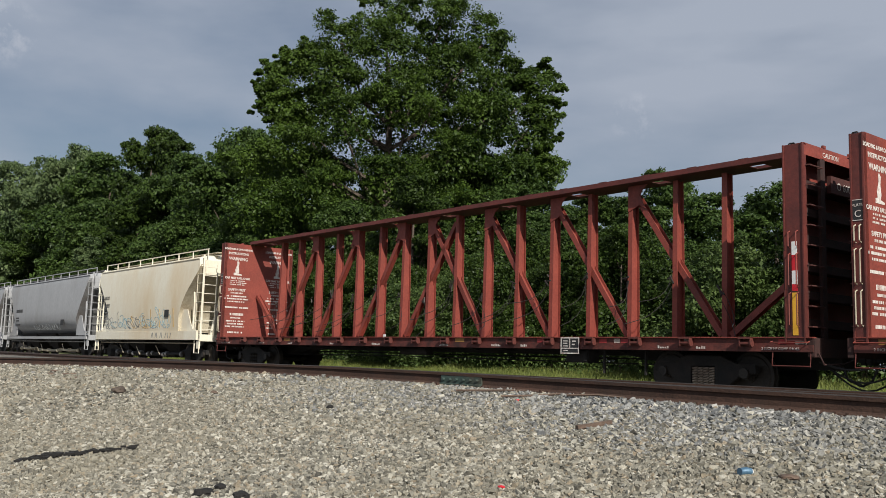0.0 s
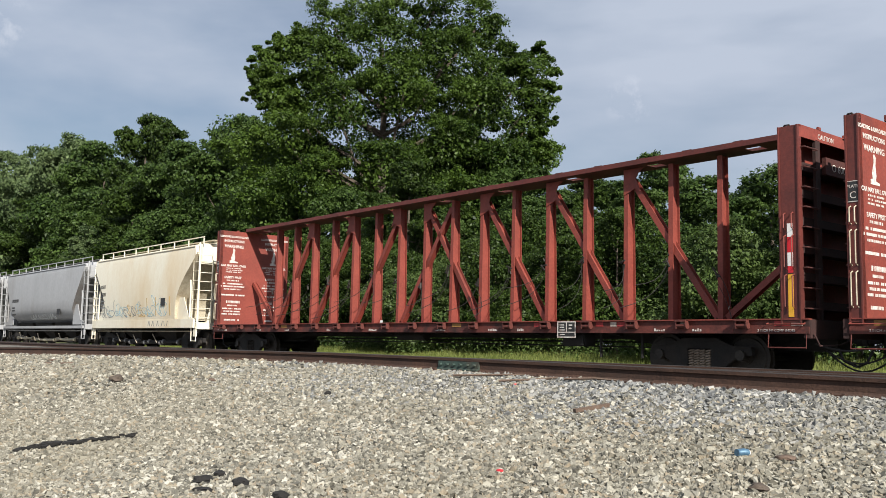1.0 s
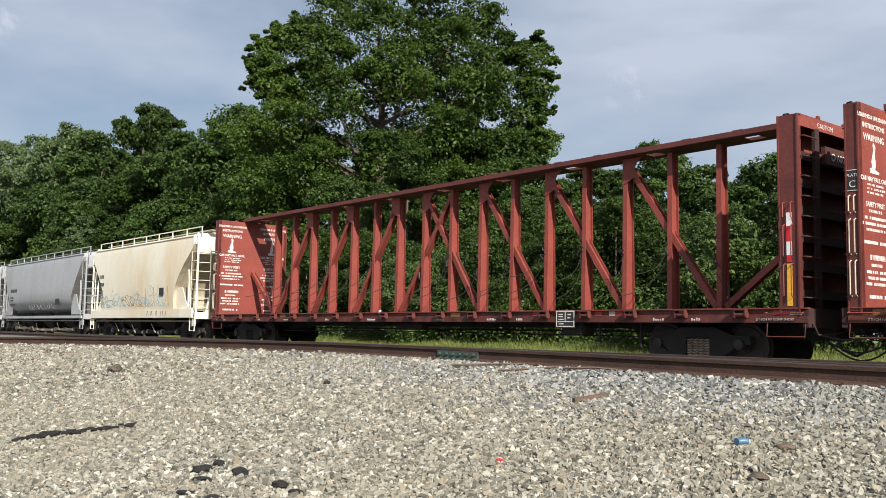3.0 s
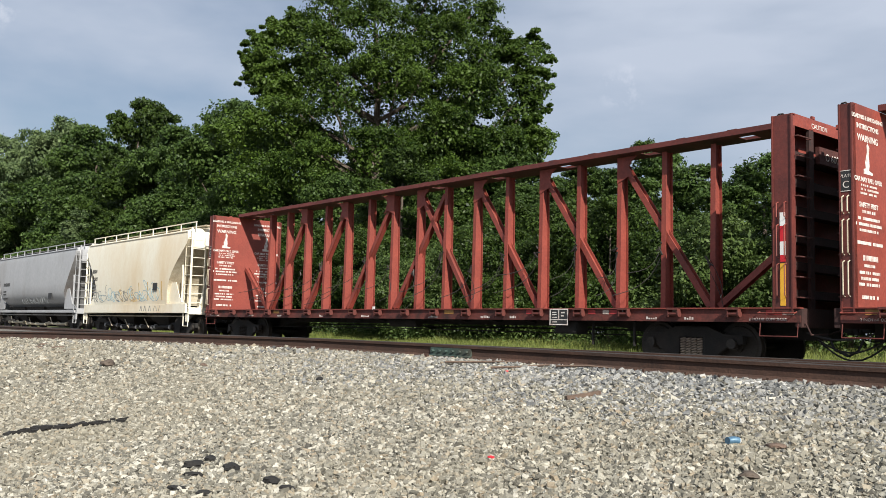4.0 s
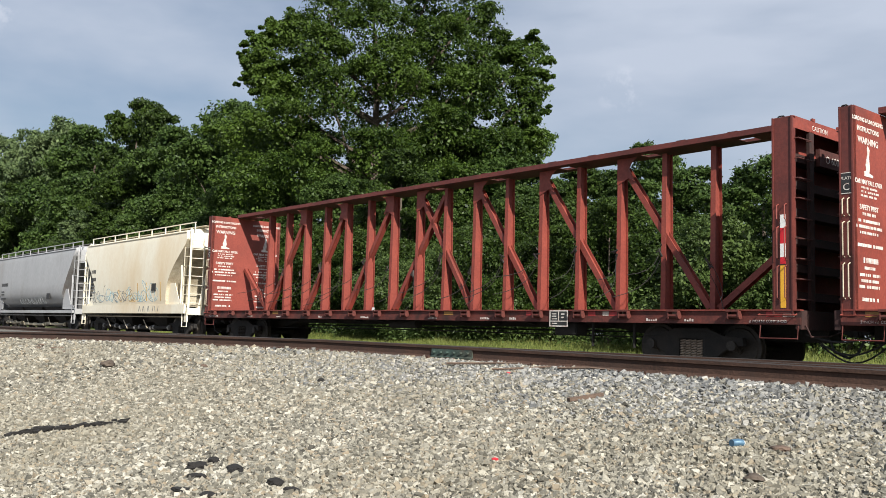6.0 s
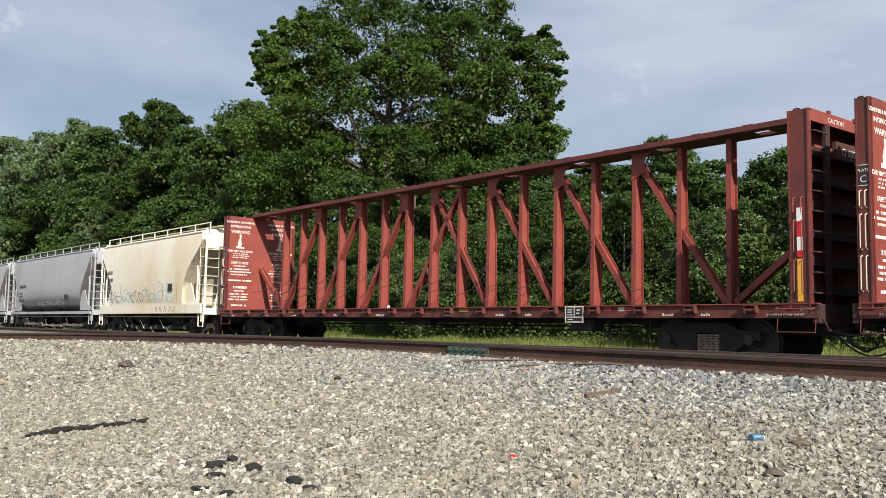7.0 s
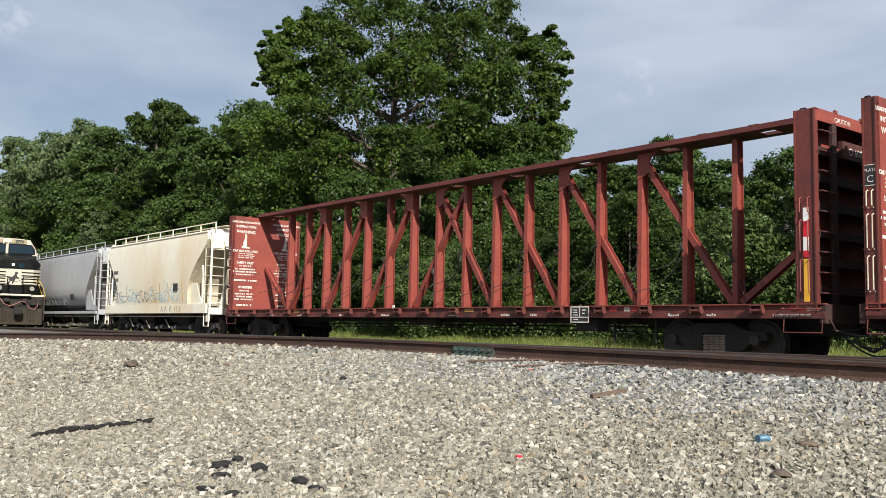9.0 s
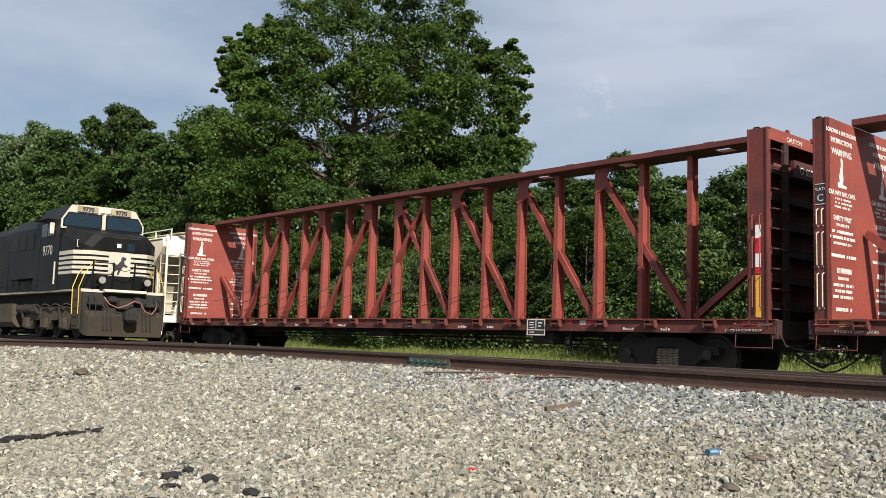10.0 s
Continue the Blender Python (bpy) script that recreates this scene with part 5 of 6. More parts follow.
def lamp_glow(name, colour, strength):
    m = bpy.data.materials.new(name)
    m.use_nodes = True
    b = m.node_tree.nodes["Principled BSDF"]
    b.inputs["Base Color"].default_value = (0.16, 0.15, 0.13, 1)
    b.inputs["Emission Color"].default_value = (*colour, 1)
    b.inputs["Emission Strength"].default_value = strength
    return m


WINDSHIELD = glass("tinted_windshield", (0.008, 0.02, 0.03), 0.08)
LENS = lamp_glow("lit_ditch_light", (1.0, 0.85, 0.62), 0.10)
HEADLAMP = lamp_glow("lit_headlight", (1.0, 0.80, 0.50), 0.75)
LOCO_WHEEL_R = 0.508


def locomotive(m):
    """A six-axle road locomotive, nose forward along +x; its front plate stands at x = 0."""
    lo = thing("diesel_locomotive", "black diesel road locomotive with cream nose stripes, headlights lit", "locomotive", m)
    # frame, pilot, fuel tank
    part("underframe", box(B(), -21.6, -0.35, -1.02, 1.02, 1.22, 1.60, 0.01), GRIME, lo)
    for y in (-1.505, 1.5):
        part("sill_stripe", box(B(), -21.6, -0.9, y, y + 0.006, 1.63, 1.69), SILL_TAN, lo)
    part("walkway", box(B(), -21.6, -0.35, -1.499, 1.499, 1.602, 1.695), LOCO_FRAME, lo)
    bm = loft(B(), [[(x, -w, z1), (x, w, z1), (x, w, z0), (x, -w, z0)] for x, w, z0, z1 in ((-0.5, 1.42, 0.30, 1.0), (-0.12, 1.38, 0.16, 0.96), (0.05, 1.30, 0.12, 0.80))])
    part("pilot_plow", bm, LOCO_FRAME, lo, "dusty dark plow")
    part("anticlimber", extrude_profile(B(), [(-0.4, 1.60), (-0.12, 1.60), (-0.06, 1.63), (-0.10, 1.715), (-0.4, 1.715)], "y", -0.75, 0.75), LOCO_WHITE, lo)
    part("front_edge", box(B(), -0.42, -0.30, -1.46, 1.46, 1.60, 1.70), LOCO_WHITE, lo)
    part("pilot_face", box(B(), -0.45, -0.32, -1.4, 1.4, 0.9, 1.6), GRIME, lo, "near-black recessed pilot face")
    for k, (y, z, w, h2) in enumerate(((-1.0, 1.22, 0.5, 0.14), (1.0, 1.22, 0.5, 0.14), (-0.45, 1.38, 0.25, 0.2), (0.45, 1.38, 0.25, 0.2), (0, 1.2, 0.5, 0.3))):
        part("pilot_fitting", box(B(), -0.33, -0.02 - 0.05 * (k % 2), y - w / 2, y + w / 2, z - h2 / 2, z + h2 / 2, 0.03), GRIME if k < 4 else LOCO_FRAME, lo)
    for y in (-1.25, -1.05, 1.05, 1.25):
        part("grab_iron", rod(B(), [(-0.2, y, 1.5), (0.0, y, 1.45), (0.02, y, 0.6), (-0.1, y, 0.55)], 0.018, 5), GRIME, lo)
    part("jumper_hose", rod(B(), [(-0.1, -0.75, 1.45), (0.1, -0.62, 1.2), (0.18, -0.35, 1.08), (0.2, -0.05, 1.2), (0.2, 0.2, 1.34), (0.2, 0.42, 1.28), (0.18, 0.6, 1.0), (0.15, 0.85, 0.92), (0.05, 1.05, 1.1), (-0.1, 1.1, 1.4)], 0.017, 6), HOSE_RED, lo)
    cp = part("coupler", box(B(), -0.1, 0.42, -0.13, 0.13, 0.68, 0.98, 0.04), GRIME, lo)
    part("coupler_head", box(B(), 0.36, 0.62, -0.22, 0.20, 0.62, 1.05, 0.06), GRIME, cp)
    for s in (-1, 1):
        for k in range(3):
            y = s * (0.55 + 0.14 * k)
            part("air_hose", rod(B(), [(0.05, y, 1.05), (0.12, y, 0.8), (0.13, y + 0.03, 0.35)], 0.022, 6), GRIME, lo)
        part("corner_platform", box(B(), -0.9, -0.28, s * 1.47 - 0.03, s * 1.47 + 0.03, 0.35, 1.6), LOCO_FRAME, lo)
        for k in range(4):
            part("step", box(B(), -0.85, -0.45, min(s * 1.3, s * 1.5), max(s * 1.3, s * 1.5), 0.42 + 0.3 * k, 0.45 + 0.3 * k), LOCO_FRAME, lo)
        # handrails by the steps
        for x in (-0.95, -0.36):
            part("handrail", rod(B(), [(x, s * 1.50, 0.85), (x, s * 1.52, 1.75), (x, s * 1.36, 2.2), (x - 0.02, s * 1.12, 2.58), (x - 0.1, s * 0.98, 2.66), (x - 0.2, s * 0.98, 2.6)], 0.016, 6), YELLOW, lo)
        part("side_handrail", rod(B(), [(-21, s * 1.45, 2.75), (-5.2, s * 1.45, 2.75)], 0.018, 6), LOCO_BLACK, lo)
        for k in range(12):
            part("handrail_stanchion", rod(B(), [(-20.5 + 1.35 * k, s * 1.45, 1.7), (-20.5 + 1.35 * k, s * 1.45, 2.75)], 0.016, 5), LOCO_BLACK, lo)
    for y in (-1.1, -0.4, 0.35, 1.1):
        part("front_handrail", rod(B(), [(-0.3, y, 1.7), (-0.3, y, 2.65)], 0.032, 6), LOCO_BLACK, lo)
    part("front_chain", rod(B(), [(-0.3, -0.4, 2.5), (-0.3, 0.0, 2.36), (-0.3, 0.35, 2.5)], 0.012, 5), LOCO_BLACK, lo)
    for s in (-1, 1):
        part("front_handrail", rod(B(), [(-0.3, s * 1.1, 2.62), (-0.3, s * 0.4, 2.62)], 0.02, 6), LOCO_BLACK, lo)
    # ditch lights
    for y in (-0.80, 0.80):
        d = part("ditch_light", disc(B(), (-0.30, y, 2.02), (1, 0, 0), 0.16, 0.09, 16), LOCO_BLACK, lo)
        part("lens", disc(B(), (-0.205, y, 2.02), (1, 0, 0), 0.12, 0.012, 16), LENS, d, "lit lens")
        part("bracket", box(B(), -0.36, -0.26, y - 0.05, y + 0.05, 1.68, 1.9), LOCO_BLACK, d)
    # nose: wide, its front chamfered at the sides, its top falling to the front
    def ring(x, wt, wb, zt, ch):
        return [(x, -wb, 1.70), (x, wb, 1.70), (x, wb, zt - ch), (x, wt, zt), (x, -wt, zt), (x, -wb, zt - ch)]
    bm = loft(B(), [ring(-2.55, 1.30, 1.50, 4.00, 0.30), ring(-1.25, 1.12, 1.46, 3.74, 0.34), ring(-1.0, 0.86, 1.22, 3.66, 0.38), ring(-0.82, 0.62, 0.98, 3.56, 0.40)])
    nose = part("nose", bm, LOCO_BLACK, lo)
    # stripes on the nose: bands with dark gaps, following the chamfer
    outline = [(-2.5, -1.505), (-1.25, -1.468), (-1.0, -1.235), (-0.815, -0.985), (-0.815, 0.985), (-1.0, 1.235), (-1.25, 1.468), (-2.5, 1.505)]

    def band(z0, z1, keep=None):
        bm = B()
        for (xa, ya), (xb, yb) in zip(outline, outline[1:]):
            segs = [(0.0, 1.0)]
            if keep and abs(ya + yb) < 0.1:
                segs = keep
            for a, b in segs:
                p0, p1 = Vector((xa + (xb - xa) * a, ya + (yb - ya) * a, 0)), Vector((xa + (xb - xa) * b, ya + (yb - ya) * b, 0))
                nrm = Vector(((yb - ya), -(xb - xa), 0)).normalized() * 0.006
                vs = [bm.verts.new(p + o + Vector((0, 0, z))) for o in (Vector(), nrm) for p, z in ((p0, z0), (p1, z0), (p1, z1), (p0, z1))]
                for f in ((0, 1, 2, 3), (7, 6, 5, 4), (0, 4, 5, 1), (1, 5, 6, 2), (2, 6, 7, 3), (3, 7, 4, 0)):
                    bm.faces.new([vs[i] for i in f])
        part("nose_stripe", bm, LOCO_WHITE, nose, "cream stripe")
    z = 2.24
    for k in range(4):
        band(z, z + 0.10, [(0.0, 0.30), (0.70, 1.0)])
        z += 0.17
    band(2.92, 3.06)
    part("emblem_field", box(B(), -0.815, -0.806, -0.394, 0.394, 2.22, 2.94), LOCO_WHITE, nose, "cream field")
    bm = extrude_profile(B(), [(-0.3, 2.28), (-0.16, 2.48), (-0.27, 2.6), (-0.22, 2.66), (-0.08, 2.62), (0.04, 2.76), (0.06, 2.88), (0.12, 2.92), (0.24, 2.86), (0.22, 2.8), (0.16, 2.79), (0.18, 2.66), (0.3, 2.58), (0.27, 2.54), (0.12, 2.56), (0.06, 2.44), (-0.02, 2.26), (-0.08, 2.27), (-0.04, 2.44), (-0.14, 2.4), (-0.24, 2.25)], "x", -0.806, -0.800)
    part("emblem", bm, DECAL_BLACK, nose, "dark emblem shape")
    part("nose_door", box(B(), -0.83, -0.79, 0.42, 0.92, 1.72, 2.20, 0.01), LOCO_BLACK, nose)
    part("nose_window", box(B(), -0.83, -0.80, 0.24, 0.52, 3.12, 3.40, 0.01), WINDSHIELD, nose)
    part("placard", box(B(), -0.83, -0.805, -0.12, 0.02, 3.22, 3.36), DECAL_WHITE, nose)
    # Thin lighter rod added along the nose edge as its highlight.
    part("nose_edge_highlight", rod(B(), [(-1.26, -1.15, 3.745), (-0.82, -0.62, 3.565), (-0.82, 0.62, 3.565), (-1.26, 1.15, 3.745)], 0.012, 5), LOCO_FRAME, nose)
    for s in (-1, 1):
        part("nose_grab", rod(B(), [(-0.82, s * 0.75, 3.1), (-0.76, s * 0.75, 3.1), (-0.76, s * 0.35, 3.1), (-0.82, s * 0.35, 3.1)], 0.012, 5), LOCO_BLACK, nose)
        part("hand_hold", rod(B(), [(-1.1, s * 1.36, 3.42), (-1.06, s * 1.42, 3.42), (-1.06, s * 1.42, 3.16), (-1.1, s * 1.36, 3.16)], 0.014, 5), LOCO_WHITE, nose)
    # cab
    def cab_ring(x, zt=4.82):
        return [(x, -1.53, 1.70), (x, 1.53, 1.70), (x, 1.53, 4.24), (x, 1.18, zt - 0.04), (x, 0.6, zt), (x, -0.6, zt), (x, -1.18, zt - 0.04), (x, -1.53, 4.24)]
    cab = part("cab", loft(B(), [cab_ring(-5.1), cab_ring(-2.95), cab_ring(-2.55)]), LOCO_BLACK, lo)
    bm = B()
    outer = [(-1.52, 3.92), (1.52, 3.92), (1.52, 4.24), (1.18, 4.785), (0.6, 4.825), (-0.6, 4.825), (-1.18, 4.785), (-1.52, 4.24)]
    extrude_profile(bm, outer, "x", -2.55, -2.50)
    face = part("cab_face", bm, LOCO_WHITE, cab, "cream cab front")
    for s in (-1, 1):
        w = [(s * 0.07, 3.98), (s * 1.46, 3.98), (s * 1.46, 4.24), (s * 1.28, 4.52), (s * 0.07, 4.52)]
        if s < 0:
            w.reverse()
        part("window_frame", extrude_profile(B(), w, "x", -2.50, -2.485), LOCO_BLACK, face)
        c = (s * 0.76, 4.25)
        inner = [(c[0] + (u - c[0]) * 0.93, c[1] + (v - c[1]) * 0.84) for u, v in w]
        part("windshield", extrude_profile(B(), inner, "x", -2.49, -2.478), WINDSHIELD, face, "tinted windshield")
        part("wiper", rod(B(), [(-2.47, s * 0.55, 4.56), (-2.46, s * 0.85, 4.25)], 0.014, 5), DECAL_BLACK, face)
        nb = part("number_board", box(B(), -2.52, -2.44, min(s * 0.24, s * 0.98), max(s * 0.24, s * 0.98), 4.55, 4.78, 0.01), BOARD, face, "number board")
        lettering("9770", 0.21, Matrix.Translation((-2.437, s * 0.61, 4.59)) @ FACE_PX, DECAL_BLACK, nb, bold=0.012)
        part("headlight", disc(B(), (-2.44, s * 0.11, 4.67), (1, 0, 0), 0.085, 0.05, 16), HEADLAMP, face, "lit headlight")
    # cab side: window, mirror, number
    for s in (-1, 1):
        y = s * 1.53
        a, b = sorted((y, y + s * 0.012))
        win = part("side_window", box(B(), -4.45, -3.05, a, b, 3.62, 4.2), LOCO_BLACK, cab)
        a, b = sorted((y + s * 0.012, y + s * 0.02))
        part("pane", box(B(), -4.38, -3.78, a, b, 3.68, 4.15), WINDSHIELD, win)
        part("pane", box(B(), -3.72, -3.12, a, b, 3.68, 4.15), WINDSHIELD, win)
        a, b = sorted((y + s * 0.02, y + s * 0.30))
        part("mirror", box(B(), -3.02, -2.98, min(y + s * 0.05, y + s * 0.2), max(y + s * 0.05, y + s * 0.2), 3.72, 4.12, 0.01), DIRTY_WHITE, cab)
        part("sun_shade", box(B(), -4.5, -3.0, a, b, 4.24, 4.27), LOCO_BLACK, cab)
        part("cab_door", box(B(), -5.0, -4.55, min(y, y + s * 0.01), max(y, y + s * 0.01), 1.75, 3.6), LOCO_BLACK, cab)
        part("grab_iron", rod(B(), [(-2.7, y + s * 0.05, 1.9), (-2.7, y + s * 0.05, 2.7)], 0.03, 6), LOCO_WHITE, cab)
    lettering("9770", 0.52, Matrix.Translation((-3.7, -1.533, 2.98)) @ FACE_NY, LOCO_WHITE, cab)
    # long hood with doors, radiator wings and blower cover
    hood = part("hood", extrude_profile(B(), [(-1.05, 1.7), (1.05, 1.7), (1.05, 4.2), (0.8, 4.5), (-0.8, 4.5), (-1.05, 4.2)], "x", -21.4, -5.1), LOCO_BLACK, lo)
    part("blower_cover", extrude_profile(B(), [(-1.5, 2.2), (1.5, 2.2), (1.5, 4.1), (1.2, 4.5), (-1.2, 4.5), (-1.5, 4.1)], "x", -8.2, -5.1), LOCO_BLACK, hood)
    part("radiator", extrude_profile(B(), [(-1.5, 3.6), (1.5, 3.6), (1.5, 4.55), (1.2, 4.68), (-1.2, 4.68), (-1.5, 4.55)], "x", -21.2, -16.4), LOCO_BLACK, hood)
    for k in range(9):
        x = -8.9 - 0.8 * k
        for s in (-1, 1):
            y = s * 1.05
            part("engine_door", box(B(), x, x + 0.72, min(y, y + s * 0.02), max(y, y + s * 0.02), 2.0, 4.0), LOCO_BLACK, hood)
    for k in range(3):
        part("vent", box(B(), -7.9 + 0.95 * k, -7.2 + 0.95 * k, -1.52, -1.5, 3.3, 3.9), LOCO_BLACK, hood)
    part("exhaust_stack", box(B(), -12.6, -11.8, -0.35, 0.35, 4.5, 4.72), GRIME, hood)
    # fuel tank and trucks
    part("fuel_tank", extrude_profile(B(), [(-1.4, 0.55), (-1.2, 0.35), (1.2, 0.35), (1.4, 0.55), (1.45, 1.27), (-1.45, 1.27)], "x", -14.2, -7.6), TRUCK_DUST, lo)
    wheelsets = []
    for xc in (-4.2, -17.6):
        tr = part("truck", box(B(), xc - 2.5, xc + 2.5, -0.9, 0.9, 0.72, 1.0), GRIME, lo)
        for s in (-1, 1):
            y = s * 1.12
            prof = [(-2.75, 0.72), (-2.75, 0.98), (-2.2, 1.12), (2.2, 1.12), (2.75, 0.98), (2.75, 0.72), (2.35, 0.30), (1.62, 0.30), (1.30, 0.64), (0.64, 0.64), (0.36, 0.30), (-0.36, 0.30),
                    (-0.64, 0.64), (-1.30, 0.64), (-1.62, 0.30), (-2.35, 0.30)]
            part("side_frame", extrude_profile(B(), [(xc + u, v) for u, v in prof], "y", min(y, y + s * 0.14), max(y, y + s * 0.14)), TRUCK_DUST, tr)
            for u in (-1.98, 0.0, 1.98):
                part("journal_box", box(B(), xc + u - 0.24, xc + u + 0.24, min(y, y + s * 0.26), max(y, y + s * 0.26), 0.34, 0.74, 0.03), TRUCK_DUST, tr)
                part("spring", rod(B(), [(xc + u - 0.35, y + s * 0.2, 0.72), (xc + u - 0.35, y + s * 0.2, 1.05)], 0.08, 8), GRIME, tr)
            part("brake_cylinder", rod(B(), [(xc - 1.2, y + s * 0.2, 0.98), (xc - 0.6, y + s * 0.2, 0.98)], 0.12, 10), LOCO_FRAME, tr)
            part("sand_pipe", rod(B(), [(xc + 2.6, y, 1.2), (xc + 2.55, y, 0.5), (xc + 2.4, s * 0.8, 0.12)], 0.02, 5), GRIME, tr)
        for u in (-1.98, 0.0, 1.98):
            bm = rod(B(), [(0, -0.95, 0), (0, 0.95, 0)], 0.1, 10)
            for s in (-1, 1):
                disc(bm, (0, s * 0.755, 0), (0, 1, 0), LOCO_WHEEL_R, 0.065, 28)
                disc(bm, (0, s * 0.68, 0), (0, 1, 0), LOCO_WHEEL_R + 0.026, 0.014, 28)
                disc(bm, (0.3, s * 0.80, 0), (0, 1, 0), 0.06, 0.04, 8)
            ws = part("wheelset", bm, GRIME, lo)
            wheelsets.append((ws, xc + u))
    part("air_tank", rod(B(), [(-7.2, -1.25, 1.05), (-5.0, -1.25, 1.05)], 0.18, 12), GRIME, lo)
    for k in range(6):
        part("piping", rod(B(), [(-7.4 + 1.1 * k, -1.35, 1.22), (-6.7 + 1.1 * k, -1.38, 1.12), (-6.4 + 1.1 * k, -1.36, 1.2)], 0.03, 5), LOCO_FRAME, lo)
    return lo, wheelsets


LOCO_END, LOCO_SPEED, LOCO_Y = -30.58, 20.5, 12.70
loco, loco_wheels = locomotive(pose(LOCO_END - 10 * LOCO_SPEED, LOCO_Y, -0.055))


# ---- litter on the lot ----
def lump(name, label, category, pts, size, material, seed, flat=0.5):
    """A thing of one uneven lump lying on the gravel."""
    rnd = random.Random(seed)
    x, y, turn = pts
    bm = B()
    bmesh.ops.create_icosphere(bm, subdivisions=3, radius=1.0)
    for v in bm.verts:
        k = 1 + 0.35 * noise.noise(v.co * 1.6 + Vector((seed, 0, 0))) + 0.15 * noise.noise(v.co * 4 + Vector((0, seed, 0)))
        v.co = Vector((v.co.x * size[0] * k, v.co.y * size[1] * k, v.co.z * size[2] * k * (1 if v.co.z > 0 else flat)))
    ob = new(name, mesh_of(name, bm, material, True))
    ob.matrix_basis = pose(x, y, lot_height(x, y) + size[2] * 0.35 + 0.014, 0, 0, turn)
    return tagged(ob, label, category)


ASPHALT = paint("broken_asphalt", (0.005, 0.0045, 0.004), (0.0175, 0.0155, 0.0135), 0.9, 0, 6, 50, bump=0.6)
OLD_WOOD = paint("weathered_wood", (0.07, 0.045, 0.032), (0.16, 0.11, 0.08), 0.9, 0, 6, 50, bump=0.4)
CAN_BLUE = paint("faded_blue_can", (0.04, 0.10, 0.17), (0.09, 0.18, 0.26), 0.45, 0.2, 12, 50, bump=0.1)

# broken asphalt and charred bits
for k, (x, y, turn, sx, sy, sz) in enumerate(((-6.85, 3.27, 20, 0.08, 0.055, 0.035), (-6.91, 3.44, 0, 0.055, 0.035, 0.025), (-6.47, 3.4, -10, 0.085, 0.045, 0.035), (-6.57, 3.14, 30, 0.075, 0.03, 0.02), (-5.8, 3.37, 10, 0.058, 0.04, 0.03), (-5.56, 3.35, 40, 0.05, 0.025, 0.018), (-5.96, 2.94, 20, 0.06, 0.04, 0.02), (-6.3, 2.89, 15, 0.07, 0.035, 0.02))):
    lump("asphalt_lump", "broken black asphalt lump lying on the gravel", "asphalt", (x * 0.958, y * 0.958, turn), (sx * 1.2, sy * 1.3, sz * 1.0), ASPHALT, 3 + k)
lump("rock", "dark brown rock lying on the gravel", "rock", (-14.9, 5.50, 25), (0.12, 0.09, 0.08), TIE, 31)
lump("rock", "small dark rock lying on the gravel", "rock", (-9.49, 6.11, 0), (0.05, 0.045, 0.035), ASPHALT, 33)
lump("rock", "small brown rock lying on the gravel", "rock", (-12.84, 6.19, 0), (0.09, 0.045, 0.03), OLD_WOOD, 34)
lump("rock", "brown flat rock lying on the gravel", "rock", (-3.29, 5.8, 0), (0.07, 0.05, 0.025), OLD_WOOD, 36)
lump("rock", "grey flat rock lying on the gravel", "rock", (-3.06, 5.08, 20), (0.06, 0.05, 0.03), TIE, 37)
for k, (x, y) in enumerate(((-20.64, 6.12), (-21.2, 6.4), (-19.9, 6.3), (-18.6, 6.0))):
    lump("bark_scrap", "dark bark scrap lying on the gravel", "bark", (x, y, 40 * k), (0.16, 0.06, 0.03), OLD_WOOD, 60 + k)


def strip_of_tar():
    """A torn black strip, lying crumpled on the gravel."""
    bm = B()
    rnd = random.Random(6)
    for k in range(70):
        t = rnd.random() ** 1.5
        x, y = -9.98 + 0.60 * t, 2.82 + 0.74 * t + rnd.uniform(-0.13, 0.11) * (1.2 - 0.4 * t)
        a, d = rnd.uniform(-0.6, 0.9), rnd.uniform(0.04, 0.11)
        z = lot_height(x, y) + 0.032
        bar(bm, (x, y, z + rnd.uniform(0, 0.02)), (x + d * math.sin(a), y + d * math.cos(a), z + rnd.uniform(0, 0.03)), rnd.uniform(0.025, 0.10) * (1.15 - 0.7 * t), 0.02)
    tagged(new("tar_strip", mesh_of("tar_strip", bm, ASPHALT)), "torn black tar strip lying on the gravel", "debris")


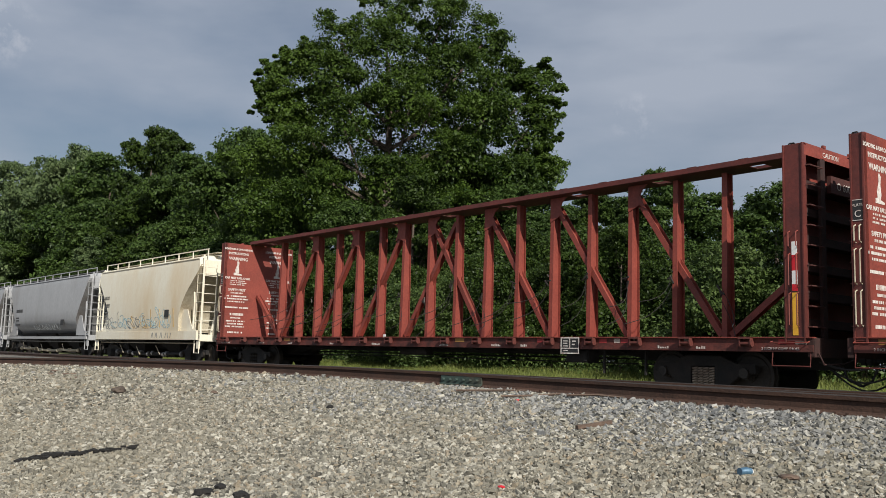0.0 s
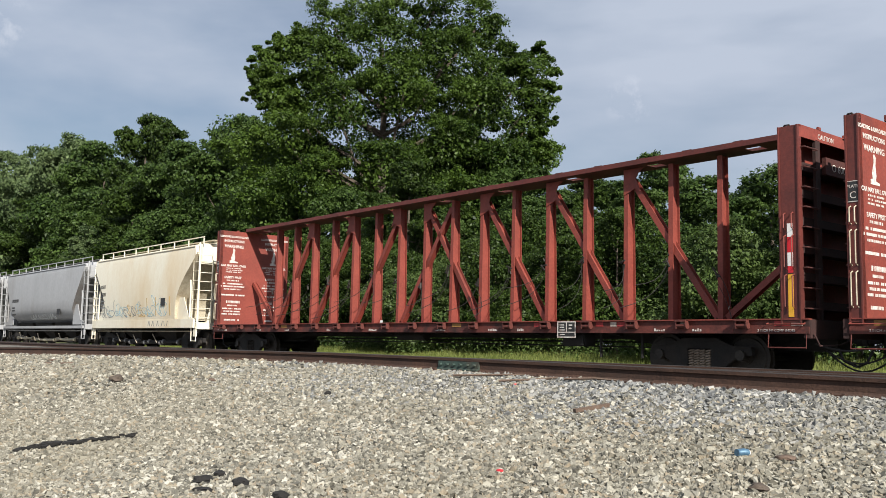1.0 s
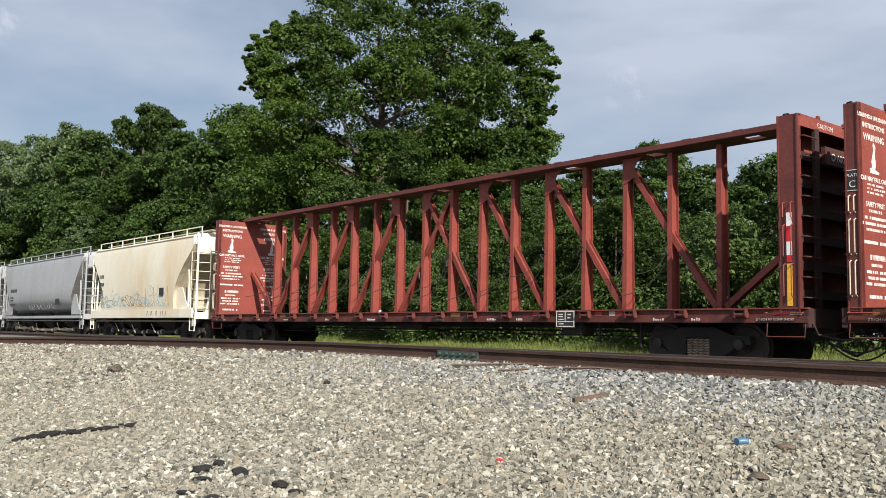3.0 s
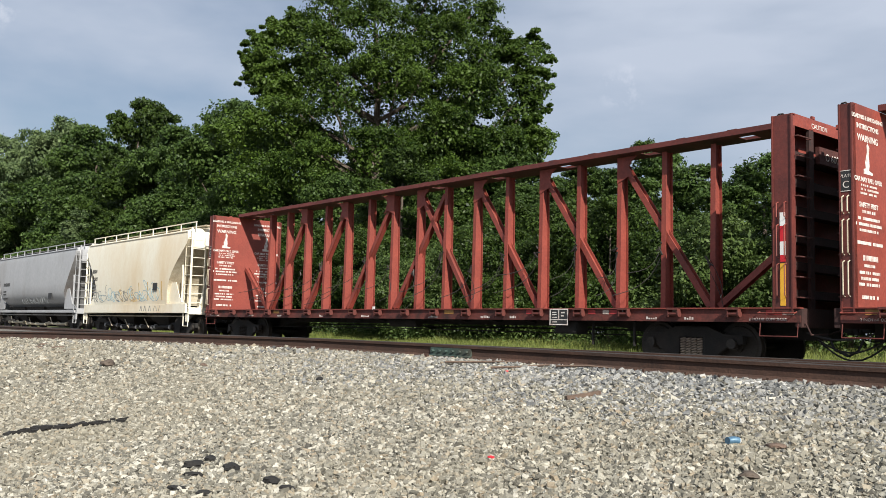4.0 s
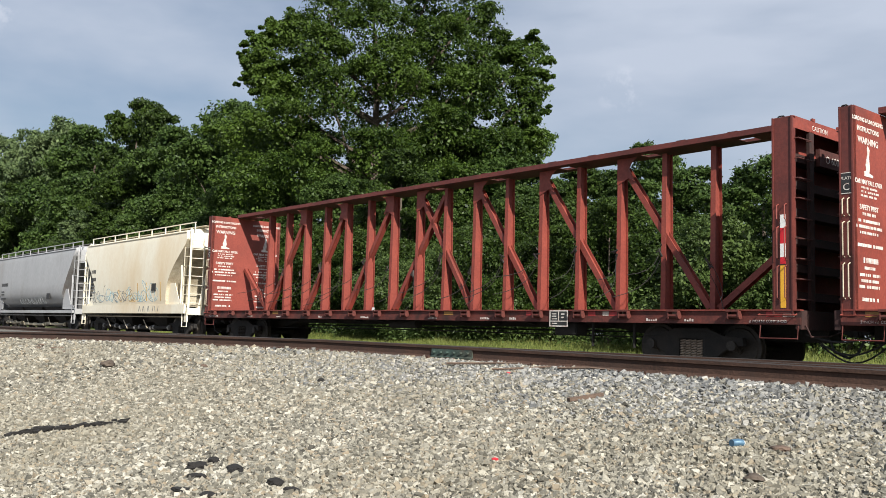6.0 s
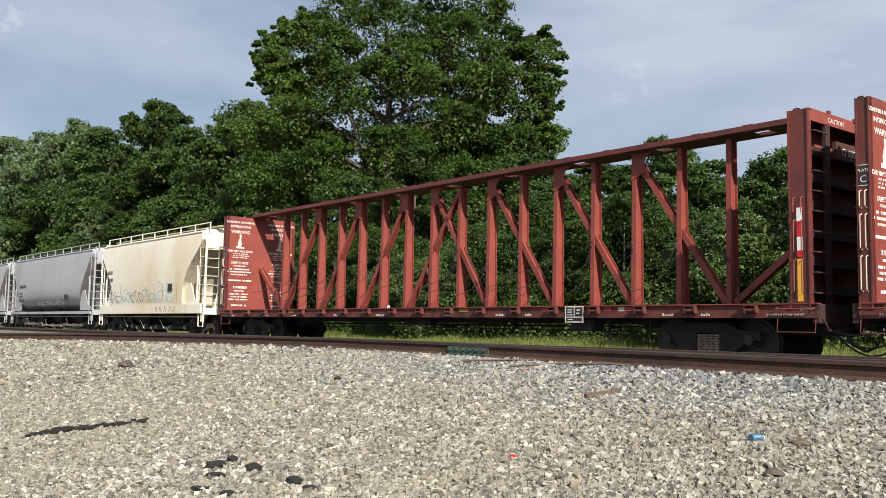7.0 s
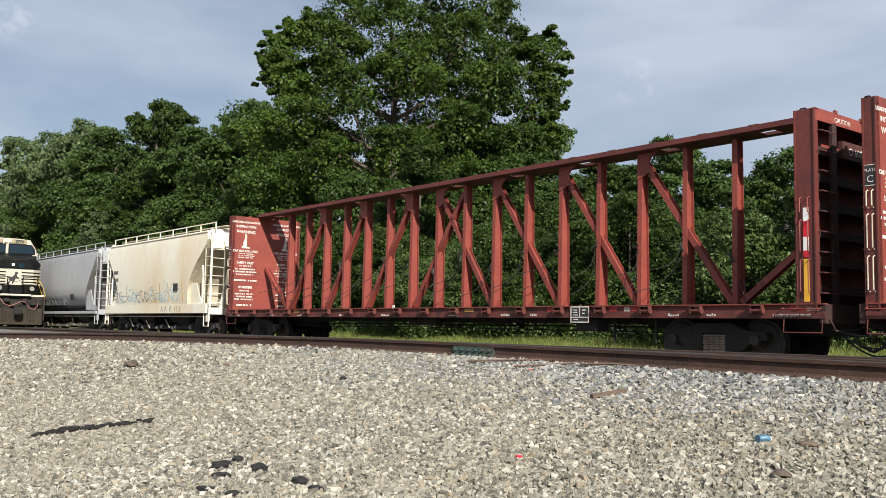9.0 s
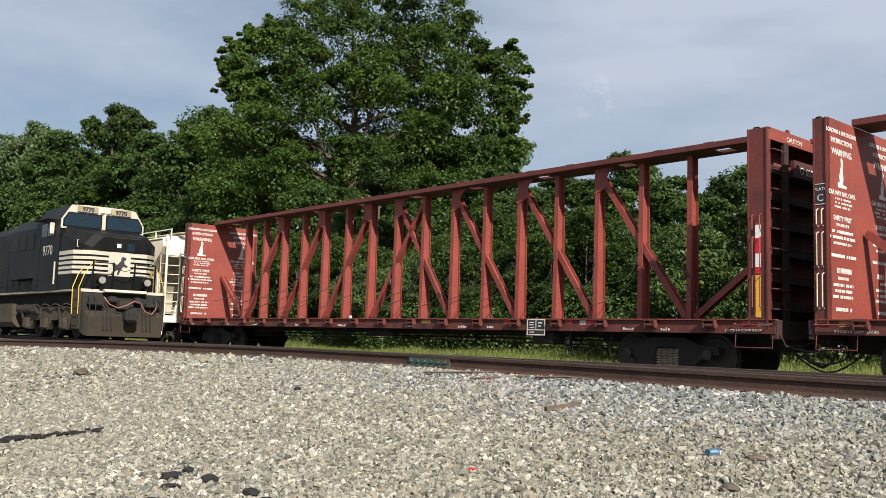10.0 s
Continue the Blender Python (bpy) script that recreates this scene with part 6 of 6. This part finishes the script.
def stick():
    x0, y0, x1, y1 = -5.82, 6.49, -5.72, 6.86
    pts = [(x0 + (x1 - x0) * t, y0 + (y1 - y0) * t, lot_height(x0, y0 + (y1 - y0) * t) + 0.045) for t in np.linspace(0, 1, 5)]
    bm = B()
    for p, q in zip(pts, pts[1:]):
        bar(bm, p, q, 0.05, 0.034)
    tagged(new("wood_chunk", mesh_of("wood_chunk", bm, OLD_WOOD)), "weathered brown wood chunk lying on the gravel", "wood")


def can():
    c = thing("drink_can", "crushed blue and silver drink can lying on the gravel", "can", pose(-3.58, 5.74, lot_height(-3.58, 5.74) + 0.035, 0, 0, 60))
    part("can_body", rod(B(), [(-0.045, 0, 0), (-0.03, 0.004, 0), (0.0, -0.008, 0.006), (0.035, 0, 0)], 0.027, 12), CAN_BLUE, c, smooth=True)
    part("can_end", disc(B(), (0.042, 0, 0), (1, 0, 0), 0.027, 0.007, 12, 0.02), DECAL_WHITE, c)


strip_of_tar()
stick()
can()
lump("red_scrap", "small faded red plastic scrap on the gravel", "litter", (-7.65, 7.5, 0), (0.03, 0.03, 0.02), DECAL_RED, 41)
lump("red_scrap", "small faded red plastic scrap on the gravel", "litter", (-4.79, 4.56, 0), (0.03, 0.02, 0.015), DECAL_RED, 42)
for k, (x0, y0, x1, y1) in enumerate(((-8.9, 7.62, -8.0, 8.0), (-7.95, 7.52, -7.4, 7.95), (-7.2, 7.85, -6.5, 8.02))):
    z0 = lot_height(x0, y0) + 0.05
    tagged(new("dry_branch", mesh_of("dry_branch", rod(B(), [(x0, y0, z0), ((x0 + x1) / 2, (y0 + y1) / 2 + 0.03, z0 + 0.02), (x1, y1, lot_height(x1, y1) + 0.04)], 0.014, 5), OLD_WOOD)), "dry brown branch lying beside the near rail", "branch")


# ---- what moves ----
def motions():
    """The locomotive runs past at an even speed; its wheels turn with the way it goes."""
    start = LOCO_END - 10 * LOCO_SPEED
    walk(loco, [(t, pose(start + LOCO_SPEED * t, LOCO_Y, -0.055)) for t in (0.0, 2.5, 5.0, 7.5, 10.0)])
    for ws, x in loco_wheels:
        walk(ws, [(k / 30, pose(x, 0, LOCO_WHEEL_R) @ Matrix.Rotation((LOCO_SPEED * k / 30 / LOCO_WHEEL_R) % (2 * math.pi), 4, "Y")) for k in range(301)])


motions()
